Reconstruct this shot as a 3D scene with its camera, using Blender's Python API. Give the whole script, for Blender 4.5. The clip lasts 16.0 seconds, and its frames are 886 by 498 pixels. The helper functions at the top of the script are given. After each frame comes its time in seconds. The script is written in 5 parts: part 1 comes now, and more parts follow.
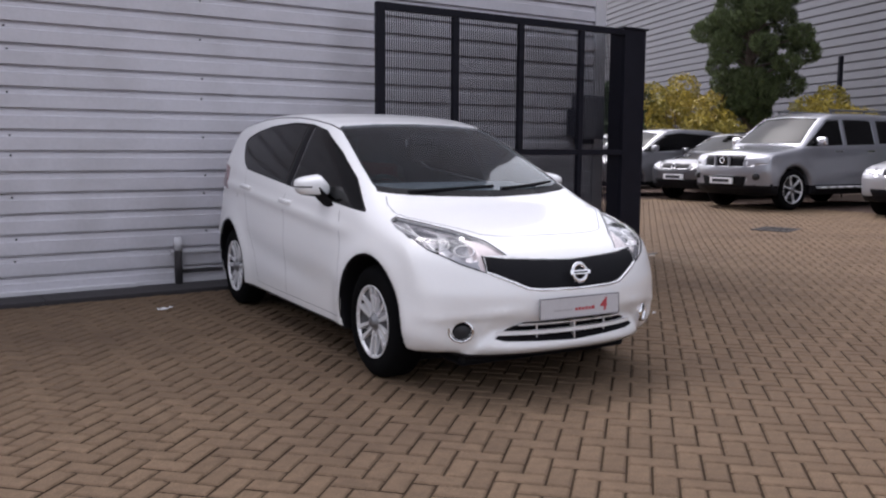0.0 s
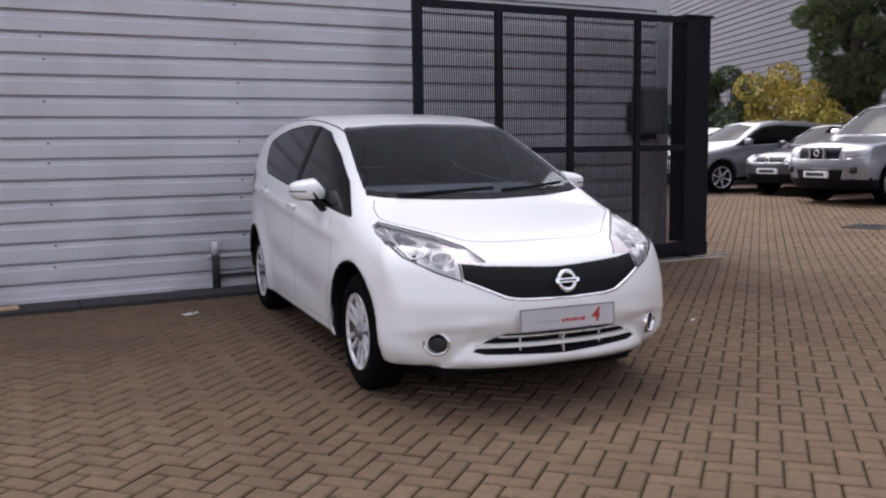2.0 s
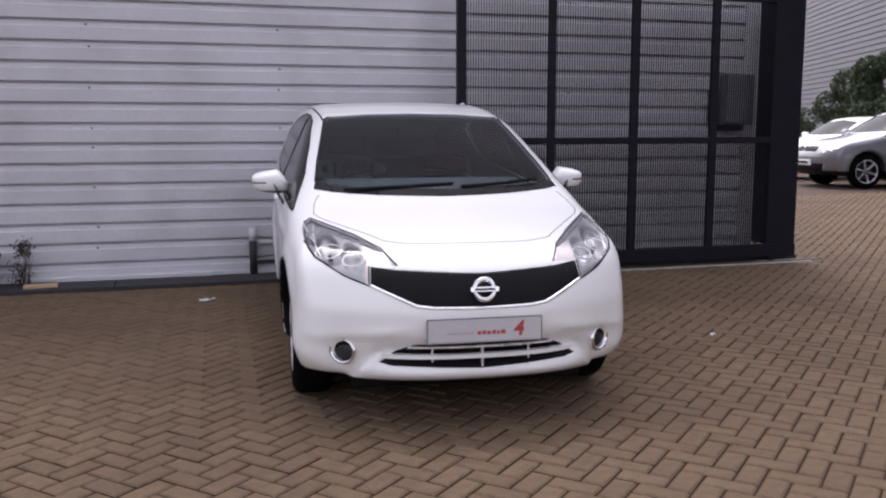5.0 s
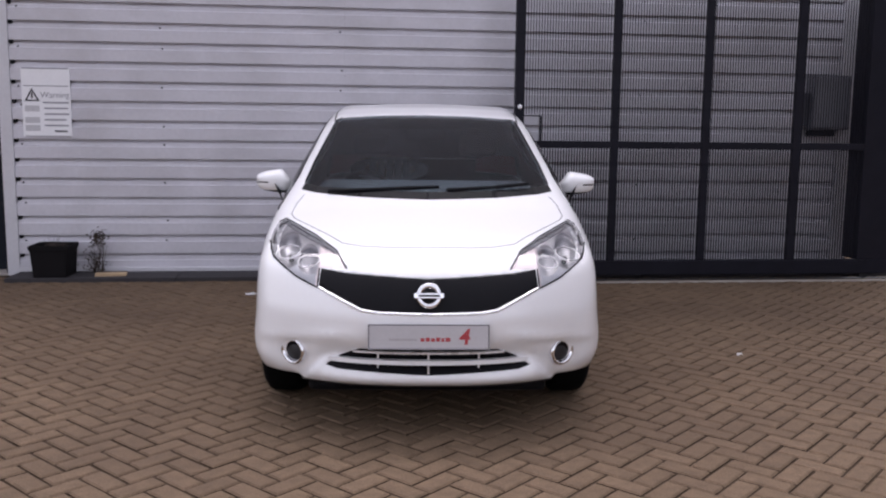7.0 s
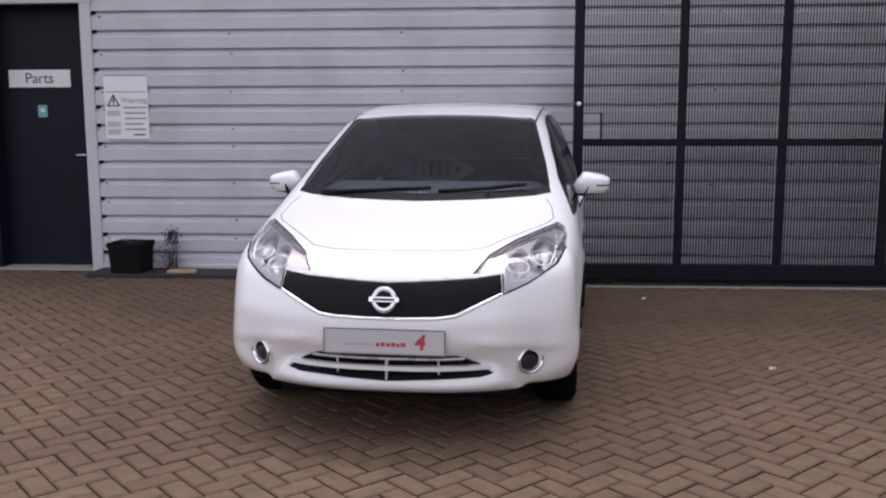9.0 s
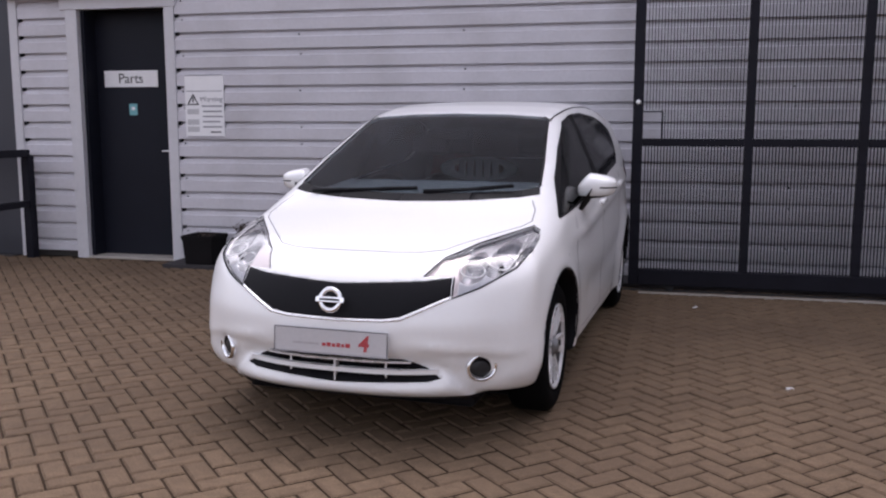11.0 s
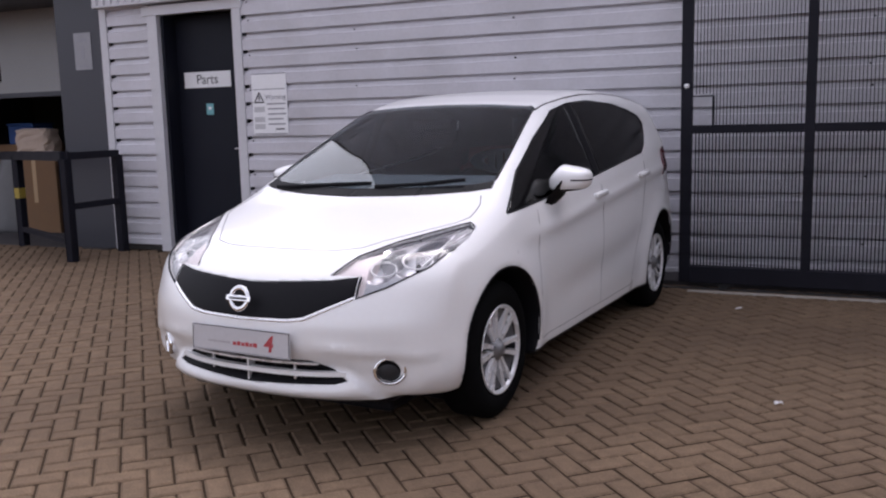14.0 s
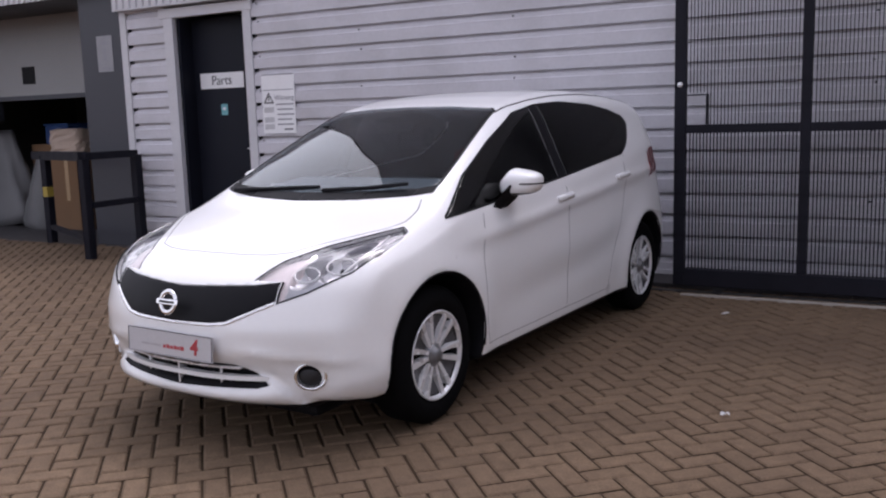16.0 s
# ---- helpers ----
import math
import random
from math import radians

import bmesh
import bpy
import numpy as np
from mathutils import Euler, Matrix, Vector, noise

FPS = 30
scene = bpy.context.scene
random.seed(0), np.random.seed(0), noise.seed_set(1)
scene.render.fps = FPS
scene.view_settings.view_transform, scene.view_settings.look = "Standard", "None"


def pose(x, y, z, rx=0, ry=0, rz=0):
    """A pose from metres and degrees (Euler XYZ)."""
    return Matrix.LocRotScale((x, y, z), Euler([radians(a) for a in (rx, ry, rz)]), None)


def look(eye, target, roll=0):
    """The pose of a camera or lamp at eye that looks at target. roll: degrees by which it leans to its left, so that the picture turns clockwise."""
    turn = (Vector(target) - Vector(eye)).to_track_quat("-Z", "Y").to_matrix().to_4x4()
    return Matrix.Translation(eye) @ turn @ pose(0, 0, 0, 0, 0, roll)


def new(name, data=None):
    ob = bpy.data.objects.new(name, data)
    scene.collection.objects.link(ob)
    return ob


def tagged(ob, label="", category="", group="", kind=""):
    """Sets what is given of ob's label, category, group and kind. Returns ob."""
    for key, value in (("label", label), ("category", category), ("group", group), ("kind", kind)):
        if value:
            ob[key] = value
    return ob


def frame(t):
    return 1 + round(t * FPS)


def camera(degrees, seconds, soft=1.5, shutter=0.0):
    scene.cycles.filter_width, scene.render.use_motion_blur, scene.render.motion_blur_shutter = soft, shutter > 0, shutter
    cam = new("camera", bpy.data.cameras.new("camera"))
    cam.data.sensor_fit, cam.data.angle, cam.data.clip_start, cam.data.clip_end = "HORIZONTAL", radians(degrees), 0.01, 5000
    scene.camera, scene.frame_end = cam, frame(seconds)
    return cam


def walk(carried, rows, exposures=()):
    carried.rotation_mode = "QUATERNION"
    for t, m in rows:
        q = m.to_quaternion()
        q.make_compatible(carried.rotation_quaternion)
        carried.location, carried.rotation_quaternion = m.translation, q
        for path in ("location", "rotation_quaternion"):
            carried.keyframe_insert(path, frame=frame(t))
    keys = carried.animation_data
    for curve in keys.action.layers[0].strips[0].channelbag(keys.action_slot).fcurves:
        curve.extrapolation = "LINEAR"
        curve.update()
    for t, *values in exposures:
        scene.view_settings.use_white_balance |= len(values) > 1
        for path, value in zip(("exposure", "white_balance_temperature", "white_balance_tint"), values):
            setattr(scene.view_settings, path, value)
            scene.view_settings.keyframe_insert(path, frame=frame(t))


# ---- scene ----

cam = camera(53.5, 16.0, soft=2.2)
PATH = [
    (0, (-0.254, 0.232, 1.275), (0.861, 1.877, 1.044), 0.4),
    (0.5, (-0.075, 0.143, 1.284), (0.956, 1.841, 1.057), 1.0),
    (1, (0.103, 0.154, 1.268), (1.106, 1.87, 1.039), 0.8),
    (1.5, (0.298, 0.148, 1.277), (1.233, 1.9, 1.039), 0.7),
    (2, (0.45, 0.121, 1.285), (1.348, 1.893, 1.051), -0.8),
    (2.5, (0.696, 0.057, 1.298), (1.518, 1.865, 1.063), 0.5),
    (3, (0.877, 0.029, 1.292), (1.65, 1.857, 1.049), 0.5),
    (3.5, (1.078, 0.035, 1.281), (1.824, 1.876, 1.043), -0.1),
    (4, (1.242, 0.024, 1.293), (1.938, 1.882, 1.036), 0.4),
    (4.2, (1.309, 0.034, 1.3), (1.991, 1.895, 1.035), 0.2),
    (6.3, (2.194, -0.087, 1.327), (2.51, 1.869, 1.055), 0.4),
    (6.5, (2.27, -0.085, 1.323), (2.578, 1.87, 1.033), 0.3),
    (7, (2.514, -0.104, 1.332), (2.726, 1.867, 1.066), 0.6),
    (7.5, (2.693, -0.137, 1.34), (2.833, 1.838, 1.06), 0.4),
    (8, (2.91, -0.091, 1.334), (2.972, 1.891, 1.071), 0.1),
    (8.5, (3.071, -0.067, 1.347), (3.064, 1.913, 1.068), 0.0),
    (9, (3.317, -0.019, 1.34), (3.195, 1.959, 1.07), -0.1),
    (9.2, (3.416, -0.047, 1.358), (3.249, 1.927, 1.084), 0.2),
    (11.3, (4.236, 0.213, 1.348), (3.751, 2.133, 1.069), -0.2),
    (11.5, (4.302, 0.235, 1.348), (3.803, 2.15, 1.06), -0.4),
    (12, (4.433, 0.34, 1.345), (3.903, 2.245, 1.045), -0.6),
    (12.5, (4.583, 0.433, 1.36), (3.998, 2.323, 1.069), -0.2),
    (13, (4.751, 0.504, 1.355), (4.101, 2.374, 1.072), -0.9),
    (13.5, (4.954, 0.57, 1.36), (4.203, 2.402, 1.08), -0.9),
    (14, (5.073, 0.675, 1.338), (4.258, 2.478, 1.049), -1.4),
    (14.5, (5.248, 0.77, 1.353), (4.346, 2.531, 1.06), -1.8),
    (15, (5.378, 0.847, 1.357), (4.446, 2.592, 1.063), -2.0),
    (15.5, (5.53, 0.909, 1.361), (4.562, 2.633, 1.055), -1.3),
    (16, (5.571, 0.947, 1.361), (4.628, 2.686, 1.066), -1.7),
]
walk(cam, [(t, look(eye, target, roll)) for t, eye, target, roll in PATH], [(0, 1.19, 6250, 17), (4, 1.24, 6290, 19.5), (8, 1.30, 6320, 21), (16, 1.27, 6240, 21)])

# ---- light ----
world = bpy.data.worlds.new("overcast")
scene.world = world
world.use_nodes = True
wn, wl = world.node_tree.nodes, world.node_tree.links
sky = wn.new("ShaderNodeTexSky")
sky.sky_type = "NISHITA"
sky.sun_disc = False
sky.sun_elevation, sky.sun_rotation = radians(58), radians(2)
sky.dust_density, sky.air_density, sky.ozone_density = 4.0, 1.0, 1.0
grey = wn.new("ShaderNodeHueSaturation")
grey.inputs["Saturation"].default_value = 0.22
wl.new(sky.outputs[0], grey.inputs["Color"])
wl.new(grey.outputs[0], wn["Background"].inputs[0])
wn["Background"].inputs[1].default_value = 0.15

sun_data = bpy.data.lights.new("sun", "SUN")
sun_data.energy, sun_data.angle, sun_data.color = 0.40, radians(40), (1.0, 0.96, 0.9)
sun = new("sun", sun_data)
sun.matrix_world = look((2.8, 16.8, 20.5), (2.5, 4.0, 0))


# ---- materials ----
def material(name, colour, rough=0.6, metal=0.0, vary=0.12, scale=6.0, fine=80.0, bump=0.0, coat=0.0, island=False, each=0.0,
             stain=None, stain_amount=0.0, stain_scale=1.2, spec=0.5):
    """A surface with coarse and fine variation of its colour, roughness and relief."""
    m = bpy.data.materials.new(name)
    m.use_nodes = True
    n, l = m.node_tree.nodes, m.node_tree.links
    b = n["Principled BSDF"]
    b.inputs["Metallic"].default_value = metal
    b.inputs["Coat Weight"].default_value = coat
    b.inputs["Coat Roughness"].default_value = 0.04
    b.inputs["Specular IOR Level"].default_value = spec
    co = n.new("ShaderNodeTexCoord").outputs["Object"]
    big, small = n.new("ShaderNodeTexNoise"), n.new("ShaderNodeTexNoise")
    big.inputs["Scale"].default_value, small.inputs["Scale"].default_value = scale, fine
    big.inputs["Detail"].default_value = 5
    l.new(co, big.inputs["Vector"]), l.new(co, small.inputs["Vector"])
    add = n.new("ShaderNodeMath")
    add.operation = "ADD"
    l.new(big.outputs[0], add.inputs[0]), l.new(small.outputs[0], add.inputs[1])
    span = n.new("ShaderNodeMapRange")
    span.inputs["From Min"].default_value, span.inputs["From Max"].default_value = 0.6, 1.4
    span.inputs["To Min"].default_value, span.inputs["To Max"].default_value = 1 - vary, 1 + vary
    l.new(add.outputs[0], span.inputs["Value"])
    value = span.outputs[0]
    if each:
        src = n.new("ShaderNodeNewGeometry").outputs["Random Per Island"] if island else n.new("ShaderNodeObjectInfo").outputs["Random"]
        r = n.new("ShaderNodeMapRange")
        r.inputs["To Min"].default_value, r.inputs["To Max"].default_value = 1 - each, 1 + each
        l.new(src, r.inputs["Value"])
        mul = n.new("ShaderNodeMath")
        mul.operation = "MULTIPLY"
        l.new(value, mul.inputs[0]), l.new(r.outputs[0], mul.inputs[1])
        value = mul.outputs[0]
    tone = n.new("ShaderNodeVectorMath")
    tone.operation = "SCALE"
    tone.inputs[0].default_value = colour
    l.new(value, tone.inputs["Scale"])
    out = tone.outputs[0]
    if stain:
        patch, ramp, mix = n.new("ShaderNodeTexNoise"), n.new("ShaderNodeMapRange"), n.new("ShaderNodeMix")
        patch.inputs["Scale"].default_value, patch.inputs["Detail"].default_value = stain_scale, 6
        l.new(co, patch.inputs["Vector"])
        ramp.inputs["From Min"].default_value, ramp.inputs["From Max"].default_value = 0.45, 0.75
        ramp.inputs["To Max"].default_value = stain_amount
        l.new(patch.outputs[0], ramp.inputs["Value"])
        mix.data_type = "RGBA"
        mix.inputs["B"].default_value = (*stain, 1)
        l.new(ramp.outputs[0], mix.inputs["Factor"]), l.new(out, mix.inputs["A"])
        out = mix.outputs["Result"]
    l.new(out, b.inputs["Base Color"])
    rr = n.new("ShaderNodeMapRange")
    rr.inputs["To Min"].default_value, rr.inputs["To Max"].default_value = max(0.01, rough * 0.8), min(1, rough * 1.2)
    l.new(big.outputs[0], rr.inputs["Value"])
    l.new(rr.outputs[0], b.inputs["Roughness"])
    if bump:
        bp = n.new("ShaderNodeBump")
        bp.inputs["Strength"].default_value, bp.inputs["Distance"].default_value = 0.5, bump
        l.new(add.outputs[0], bp.inputs["Height"])
        l.new(bp.outputs[0], b.inputs["Normal"])
    return m


def glass(name, colour, rough=0.02, see=0.5, base=0.04, gloss=0.8):
    """Tinted glazing: a mix of clear view through and mirror gloss by Fresnel."""
    m = bpy.data.materials.new(name)
    m.use_nodes = True
    n, l = m.node_tree.nodes, m.node_tree.links
    n.remove(n["Principled BSDF"])
    tr, gl, lw, mix = n.new("ShaderNodeBsdfTransparent"), n.new("ShaderNodeBsdfGlossy"), n.new("ShaderNodeLayerWeight"), n.new("ShaderNodeMixShader")
    tr.inputs[0].default_value = (*(c * see for c in colour), 1)
    gl.inputs["Roughness"].default_value = rough
    gl.inputs["Color"].default_value = (gloss, gloss, gloss, 1)
    lw.inputs["Blend"].default_value = 0.5
    steep, gain = n.new("ShaderNodeMath"), n.new("ShaderNodeMath")
    steep.operation, gain.operation = "POWER", "MULTIPLY_ADD"
    steep.inputs[1].default_value, gain.inputs[1].default_value, gain.inputs[2].default_value = 5.0, 1 - base, base
    l.new(lw.outputs["Facing"], steep.inputs[0]), l.new(steep.outputs[0], gain.inputs[0])
    l.new(gain.outputs[0], mix.inputs[0]), l.new(tr.outputs[0], mix.inputs[1]), l.new(gl.outputs[0], mix.inputs[2])
    l.new(mix.outputs[0], n["Material Output"].inputs[0])
    return m


M_CLAD = material("grey_coated_steel", (0.57, 0.56, 0.605), 0.42, 0.0, 0.07, 1.3, 30, 0.0006, stain=(0.36, 0.35, 0.36), stain_amount=0.5, stain_scale=1.6)
M_TRIM = material("pale_grey_trim", (0.56, 0.555, 0.585), 0.4, 0.0, 0.06, 2, 40)
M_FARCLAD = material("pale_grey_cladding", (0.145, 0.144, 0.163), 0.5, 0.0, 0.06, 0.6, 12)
M_DARKGREY = material("dark_grey_panel", (0.036, 0.038, 0.050), 0.45, 0.0, 0.1, 2, 50)
M_DOOR = material("dark_blue_grey_door_paint", (0.011, 0.0125, 0.020), 0.45, 0.0, 0.12, 3, 60, spec=0.15)
M_BLACK = material("black_gate_paint", (0.012, 0.012, 0.018), 0.5, 0.0, 0.25, 5, 90, 0.0004, spec=0.12)
M_PAVER = material("brown_block_paver", (0.138, 0.096, 0.063), 0.85, 0.0, 0.34, 16, 120, 0.004, island=True, each=0.085, stain=(0.064, 0.045, 0.034), stain_amount=0.45, stain_scale=0.9, spec=0.12)
M_PAVER_ONE = material("brown_block_paver_single", (0.138, 0.096, 0.063), 0.85, 0.0, 0.34, 16, 120, 0.004, each=0.085, stain=(0.064, 0.045, 0.034), stain_amount=0.45, stain_scale=0.9, spec=0.12)
M_SAND = material("dark_joint_sand", (0.044, 0.030, 0.020), 0.95, 0.0, 0.3, 4, 120, 0.002, spec=0.05)
M_GROUND = material("reddish_brown_paving", (0.078, 0.053, 0.044), 0.85, 0.0, 0.18, 0.7, 30, 0.002, stain=(0.068, 0.050, 0.042), stain_amount=0.6, stain_scale=0.25, spec=0.12)
M_CONCRETE = material("pale_concrete", (0.36, 0.33, 0.30), 0.85, 0.0, 0.15, 6, 90, 0.002)
# one dark tone for the concrete strip, bay floor, drain cover, screws and pipe
M_KERB = material("dark_concrete", (0.030, 0.027, 0.030), 0.85, 0.0, 0.25, 4, 80, 0.003)
M_WHITE = material("white_car_paint", (0.84, 0.84, 0.85), 0.30, 0.0, 0.012, 3, 50, coat=0.7)
M_PLASTIC = material("black_plastic", (0.007, 0.007, 0.009), 0.55, 0.0, 0.2, 8, 120, spec=0.12)
M_GLOSSBLACK = material("gloss_black_plastic", (0.006, 0.006, 0.008), 0.5, 0.0, 0.2, 8, 120, spec=0.12)
M_TYRE = material("tyre_rubber", (0.0045, 0.0045, 0.005), 0.9, 0.0, 0.25, 12, 150, 0.001, spec=0.05)
M_ALLOY = material("silver_alloy", (0.78, 0.78, 0.80), 0.28, 0.35, 0.06, 8, 90)
M_LAMPGREY = material("grey_lamp_housing", (0.48, 0.49, 0.52), 0.35, 0.4, 0.1, 20, 60)
M_BARREL = material("dull_inner_alloy", (0.20, 0.20, 0.21), 0.42, 0.5, 0.15, 10, 60)
# darker copy of the wheel alloy: the recess's shade is put into its colour
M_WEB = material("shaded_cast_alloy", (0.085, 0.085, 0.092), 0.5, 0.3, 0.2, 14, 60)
M_DISH = material("smoked_lamp_dish", (0.17, 0.17, 0.19), 0.3, 0.7, 0.2, 26, 60)
M_CHROME = material("chrome", (0.82, 0.82, 0.84), 0.10, 1.0, 0.03, 8, 60)
M_DARKMETAL = material("dark_brake_metal", (0.03, 0.03, 0.033), 0.55, 0.4, 0.2, 10, 90)
M_LAMPIN = material("lamp_reflector", (0.44, 0.44, 0.47), 0.36, 0.9, 0.12, 20, 60)
M_AMBER = material("amber_lens", (0.76, 0.68, 0.69), 0.35, 0.4, 0.1, 20, 60)
M_RED = material("red_lens", (0.16, 0.012, 0.016), 0.15, 0.0, 0.1, 20, 60, coat=1.0)
M_GAP = material("panel_gap", (0.17, 0.17, 0.18), 0.7, 0.0, 0.1)
M_PLATE = material("pale_grey_show_plate", (0.52, 0.51, 0.53), 0.4, 0.0, 0.05, 6, 60)
M_REDPRINT = material("red_print", (0.42, 0.05, 0.06), 0.5, 0.0, 0.05)
M_GREYPRINT = material("grey_print", (0.26, 0.26, 0.29), 0.6, 0.0, 0.08)
M_BLACKPRINT = material("black_print", (0.03, 0.03, 0.035), 0.6, 0.0, 0.08)
M_SIGN = material("white_sign_board", (0.80, 0.80, 0.82), 0.45, 0.0, 0.05, 5, 60)
M_NOTICE = material("weathered_grey_notice", (0.27, 0.27, 0.29), 0.5, 0.0, 0.12, 9, 60)
M_TEAL = material("teal_sticker", (0.16, 0.42, 0.46), 0.5, 0.0, 0.05)
M_CABIN = material("dark_cabin_cloth", (0.014, 0.014, 0.016), 0.85, 0.0, 0.15, 8, 200)
M_DASH = material("grey_dashboard", (0.27, 0.28, 0.30), 0.6, 0.0, 0.1, 8, 200)
M_SILVER = material("silver_car_paint", (0.29, 0.295, 0.325), 0.34, 0.55, 0.02, 3, 90, coat=1.0)
M_GREYCAR = material("dark_grey_car_paint", (0.09, 0.09, 0.10), 0.3, 0.4, 0.02, 3, 90, coat=1.0)
M_CROSS = material("grey_silver_car_paint", (0.22, 0.22, 0.24), 0.34, 0.45, 0.02, 3, 90, coat=1.0)
M_PALECAR = material("pale_silver_car_paint", (0.38, 0.38, 0.40), 0.3, 0.3, 0.02, 3, 90, coat=1.0)
M_GLASS = glass("tinted_windscreen", (0.86, 0.92, 0.95), 0.03, 0.76)
M_PRIVACY = glass("dark_tinted_glass", (0.7, 0.72, 0.75), 0.12, 0.16)
M_REARGLASS = glass("tinted_rear_glass", (0.8, 0.85, 0.88), 0.05, 0.12)
M_SKYGLASS = glass("coated_windscreen", (0.7, 0.75, 0.8), 0.08, 0.08, 0.05, 0.42)
M_LENS = glass("clear_lamp_lens", (1, 1, 1), 0.03, 0.95)
M_SHUTTER = material("pale_roller_shutter", (0.27, 0.27, 0.272), 0.5, 0.0, 0.08, 1.5, 40)
M_CARD = material("brown_cardboard", (0.16, 0.09, 0.045), 0.85, 0.0, 0.12, 5, 80)
# white sacks in dark grey: the bay's shade is put into the colour
M_BAG = material("white_sack_with_bay_shade", (0.11, 0.11, 0.115), 0.5, 0.0, 0.1, 5, 60)
M_BLUE = material("blue_plastic", (0.02, 0.06, 0.20), 0.5, 0.0, 0.1, 5, 60)
M_YELLOW = material("yellow_tape", (0.34, 0.25, 0.04), 0.6, 0.0, 0.1, 10, 60)
# the dimness inside the bay is put into this dark wall colour
M_INSIDE = material("store_wall_dimmed_by_colour", (0.05, 0.046, 0.044), 0.9, 0.0, 0.2, 1, 30)
M_POT = material("black_plant_pot", (0.010, 0.009, 0.010), 0.7, 0.0, 0.2, 8, 80, spec=0.08)
M_STALK = material("withered_stalks", (0.05, 0.036, 0.028), 0.9, 0.0, 0.3, 20, 90)
M_BARK = material("brown_bark", (0.085, 0.065, 0.05), 0.9, 0.0, 0.3, 8, 60, 0.01)
M_PINE = material("dark_green_needles", (0.075, 0.10, 0.034), 0.7, 0.0, 0.3, 3, 30, island=True, each=0.5)
M_GOLD = material("golden_yellow_leaves", (0.36, 0.275, 0.036), 0.6, 0.0, 0.25, 3, 30, island=True, each=0.5, stain=(0.10, 0.13, 0.025), stain_amount=0.75, stain_scale=1.3)
M_GREEN = material("dark_green_leaves", (0.035, 0.06, 0.02), 0.6, 0.0, 0.25, 3, 30, island=True, each=0.5)


# ---- building helpers ----
def part(name, bm, mat, parent=None, label="", smooth=False):
    """Links a bmesh as one mesh object under a thing or a part."""
    me = bpy.data.meshes.new(name)
    bm.to_mesh(me)
    bm.free()
    for mm in (mat if isinstance(mat, (list, tuple)) else [mat]):
        me.materials.append(mm)
    if smooth:
        me.shade_smooth()
    ob = new(name, me)
    ob.parent = parent
    if label:
        ob["label"] = label
    return ob


def thing(name, label, category, at=None, group="", kind=""):
    ob = new(name)
    if at is not None:
        ob.matrix_world = at
    return tagged(ob, label, category, group, kind)


def add_box(bm, x0, x1, y0, y1, z0, z1, bevel=0.0, m=None):
    made = bmesh.ops.create_cube(bm, size=1.0)["verts"]
    for v in made:
        v.co = Vector((x0 + (v.co.x + 0.5) * (x1 - x0), y0 + (v.co.y + 0.5) * (y1 - y0), z0 + (v.co.z + 0.5) * (z1 - z0)))
        if m is not None:
            v.co = m @ v.co
    if bevel:
        edges = list({e for v in made for e in v.link_edges})
        bmesh.ops.bevel(bm, geom=edges, offset=bevel, segments=2, affect="EDGES", profile=0.5)


def box(x0, x1, y0, y1, z0, z1, bevel=0.004, m=None):
    bm = bmesh.new()
    add_box(bm, x0, x1, y0, y1, z0, z1, bevel, m)
    return bm


def add_rod(bm, a, b, r0, r1=None, segments=12, caps=True):
    a, b = Vector(a), Vector(b)
    m = Matrix.Translation((a + b) / 2) @ (b - a).to_track_quat("Z", "Y").to_matrix().to_4x4()
    bmesh.ops.create_cone(bm, cap_ends=caps, segments=segments, radius1=r0, radius2=r0 if r1 is None else r1, depth=(b - a).length, matrix=m)


def rod(a, b, r0, r1=None, segments=12):
    bm = bmesh.new()
    add_rod(bm, a, b, r0, r1, segments)
    return bm


def lathe(profile, axis="x", segments=48, closed=False):
    """Turns a profile of (radius, along) round an axis."""
    bm = bmesh.new()
    rings = []
    for i in range(segments):
        a = 2 * math.pi * i / segments
        ring = []
        for r, h in profile:
            c, s = r * math.cos(a), r * math.sin(a)
            ring.append(bm.verts.new((h, c, s) if axis == "x" else (c, h, s) if axis == "y" else (c, s, h)))
        rings.append(ring)
    n = len(profile)
    for i in range(segments):
        p, q = rings[i], rings[(i + 1) % segments]
        for j in range(n if closed else n - 1):
            k = (j + 1) % n
            bm.faces.new((p[j], q[j], q[k], p[k]))
    bmesh.ops.remove_doubles(bm, verts=bm.verts, dist=1e-5)
    bmesh.ops.recalc_face_normals(bm, faces=bm.faces)
    return bm


def extrude_profile(pts, lo, hi, along="x"):
    """An open profile of (y, z) points drawn out along x, or of (x, z) points along y."""
    bm = bmesh.new()
    rows = []
    for end in (lo, hi):
        rows.append([bm.verts.new((end, p, z) if along == "x" else (p, end, z)) for p, z in pts])
    for j in range(len(pts) - 1):
        bm.faces.new((rows[0][j], rows[1][j], rows[1][j + 1], rows[0][j + 1]))
    bmesh.ops.recalc_face_normals(bm, faces=bm.faces)
    return bm


# ---- the warehouse wall, its door and its openings ----
WALL_Y, PITCH, RIB = 8.10, 0.1716, 2.257


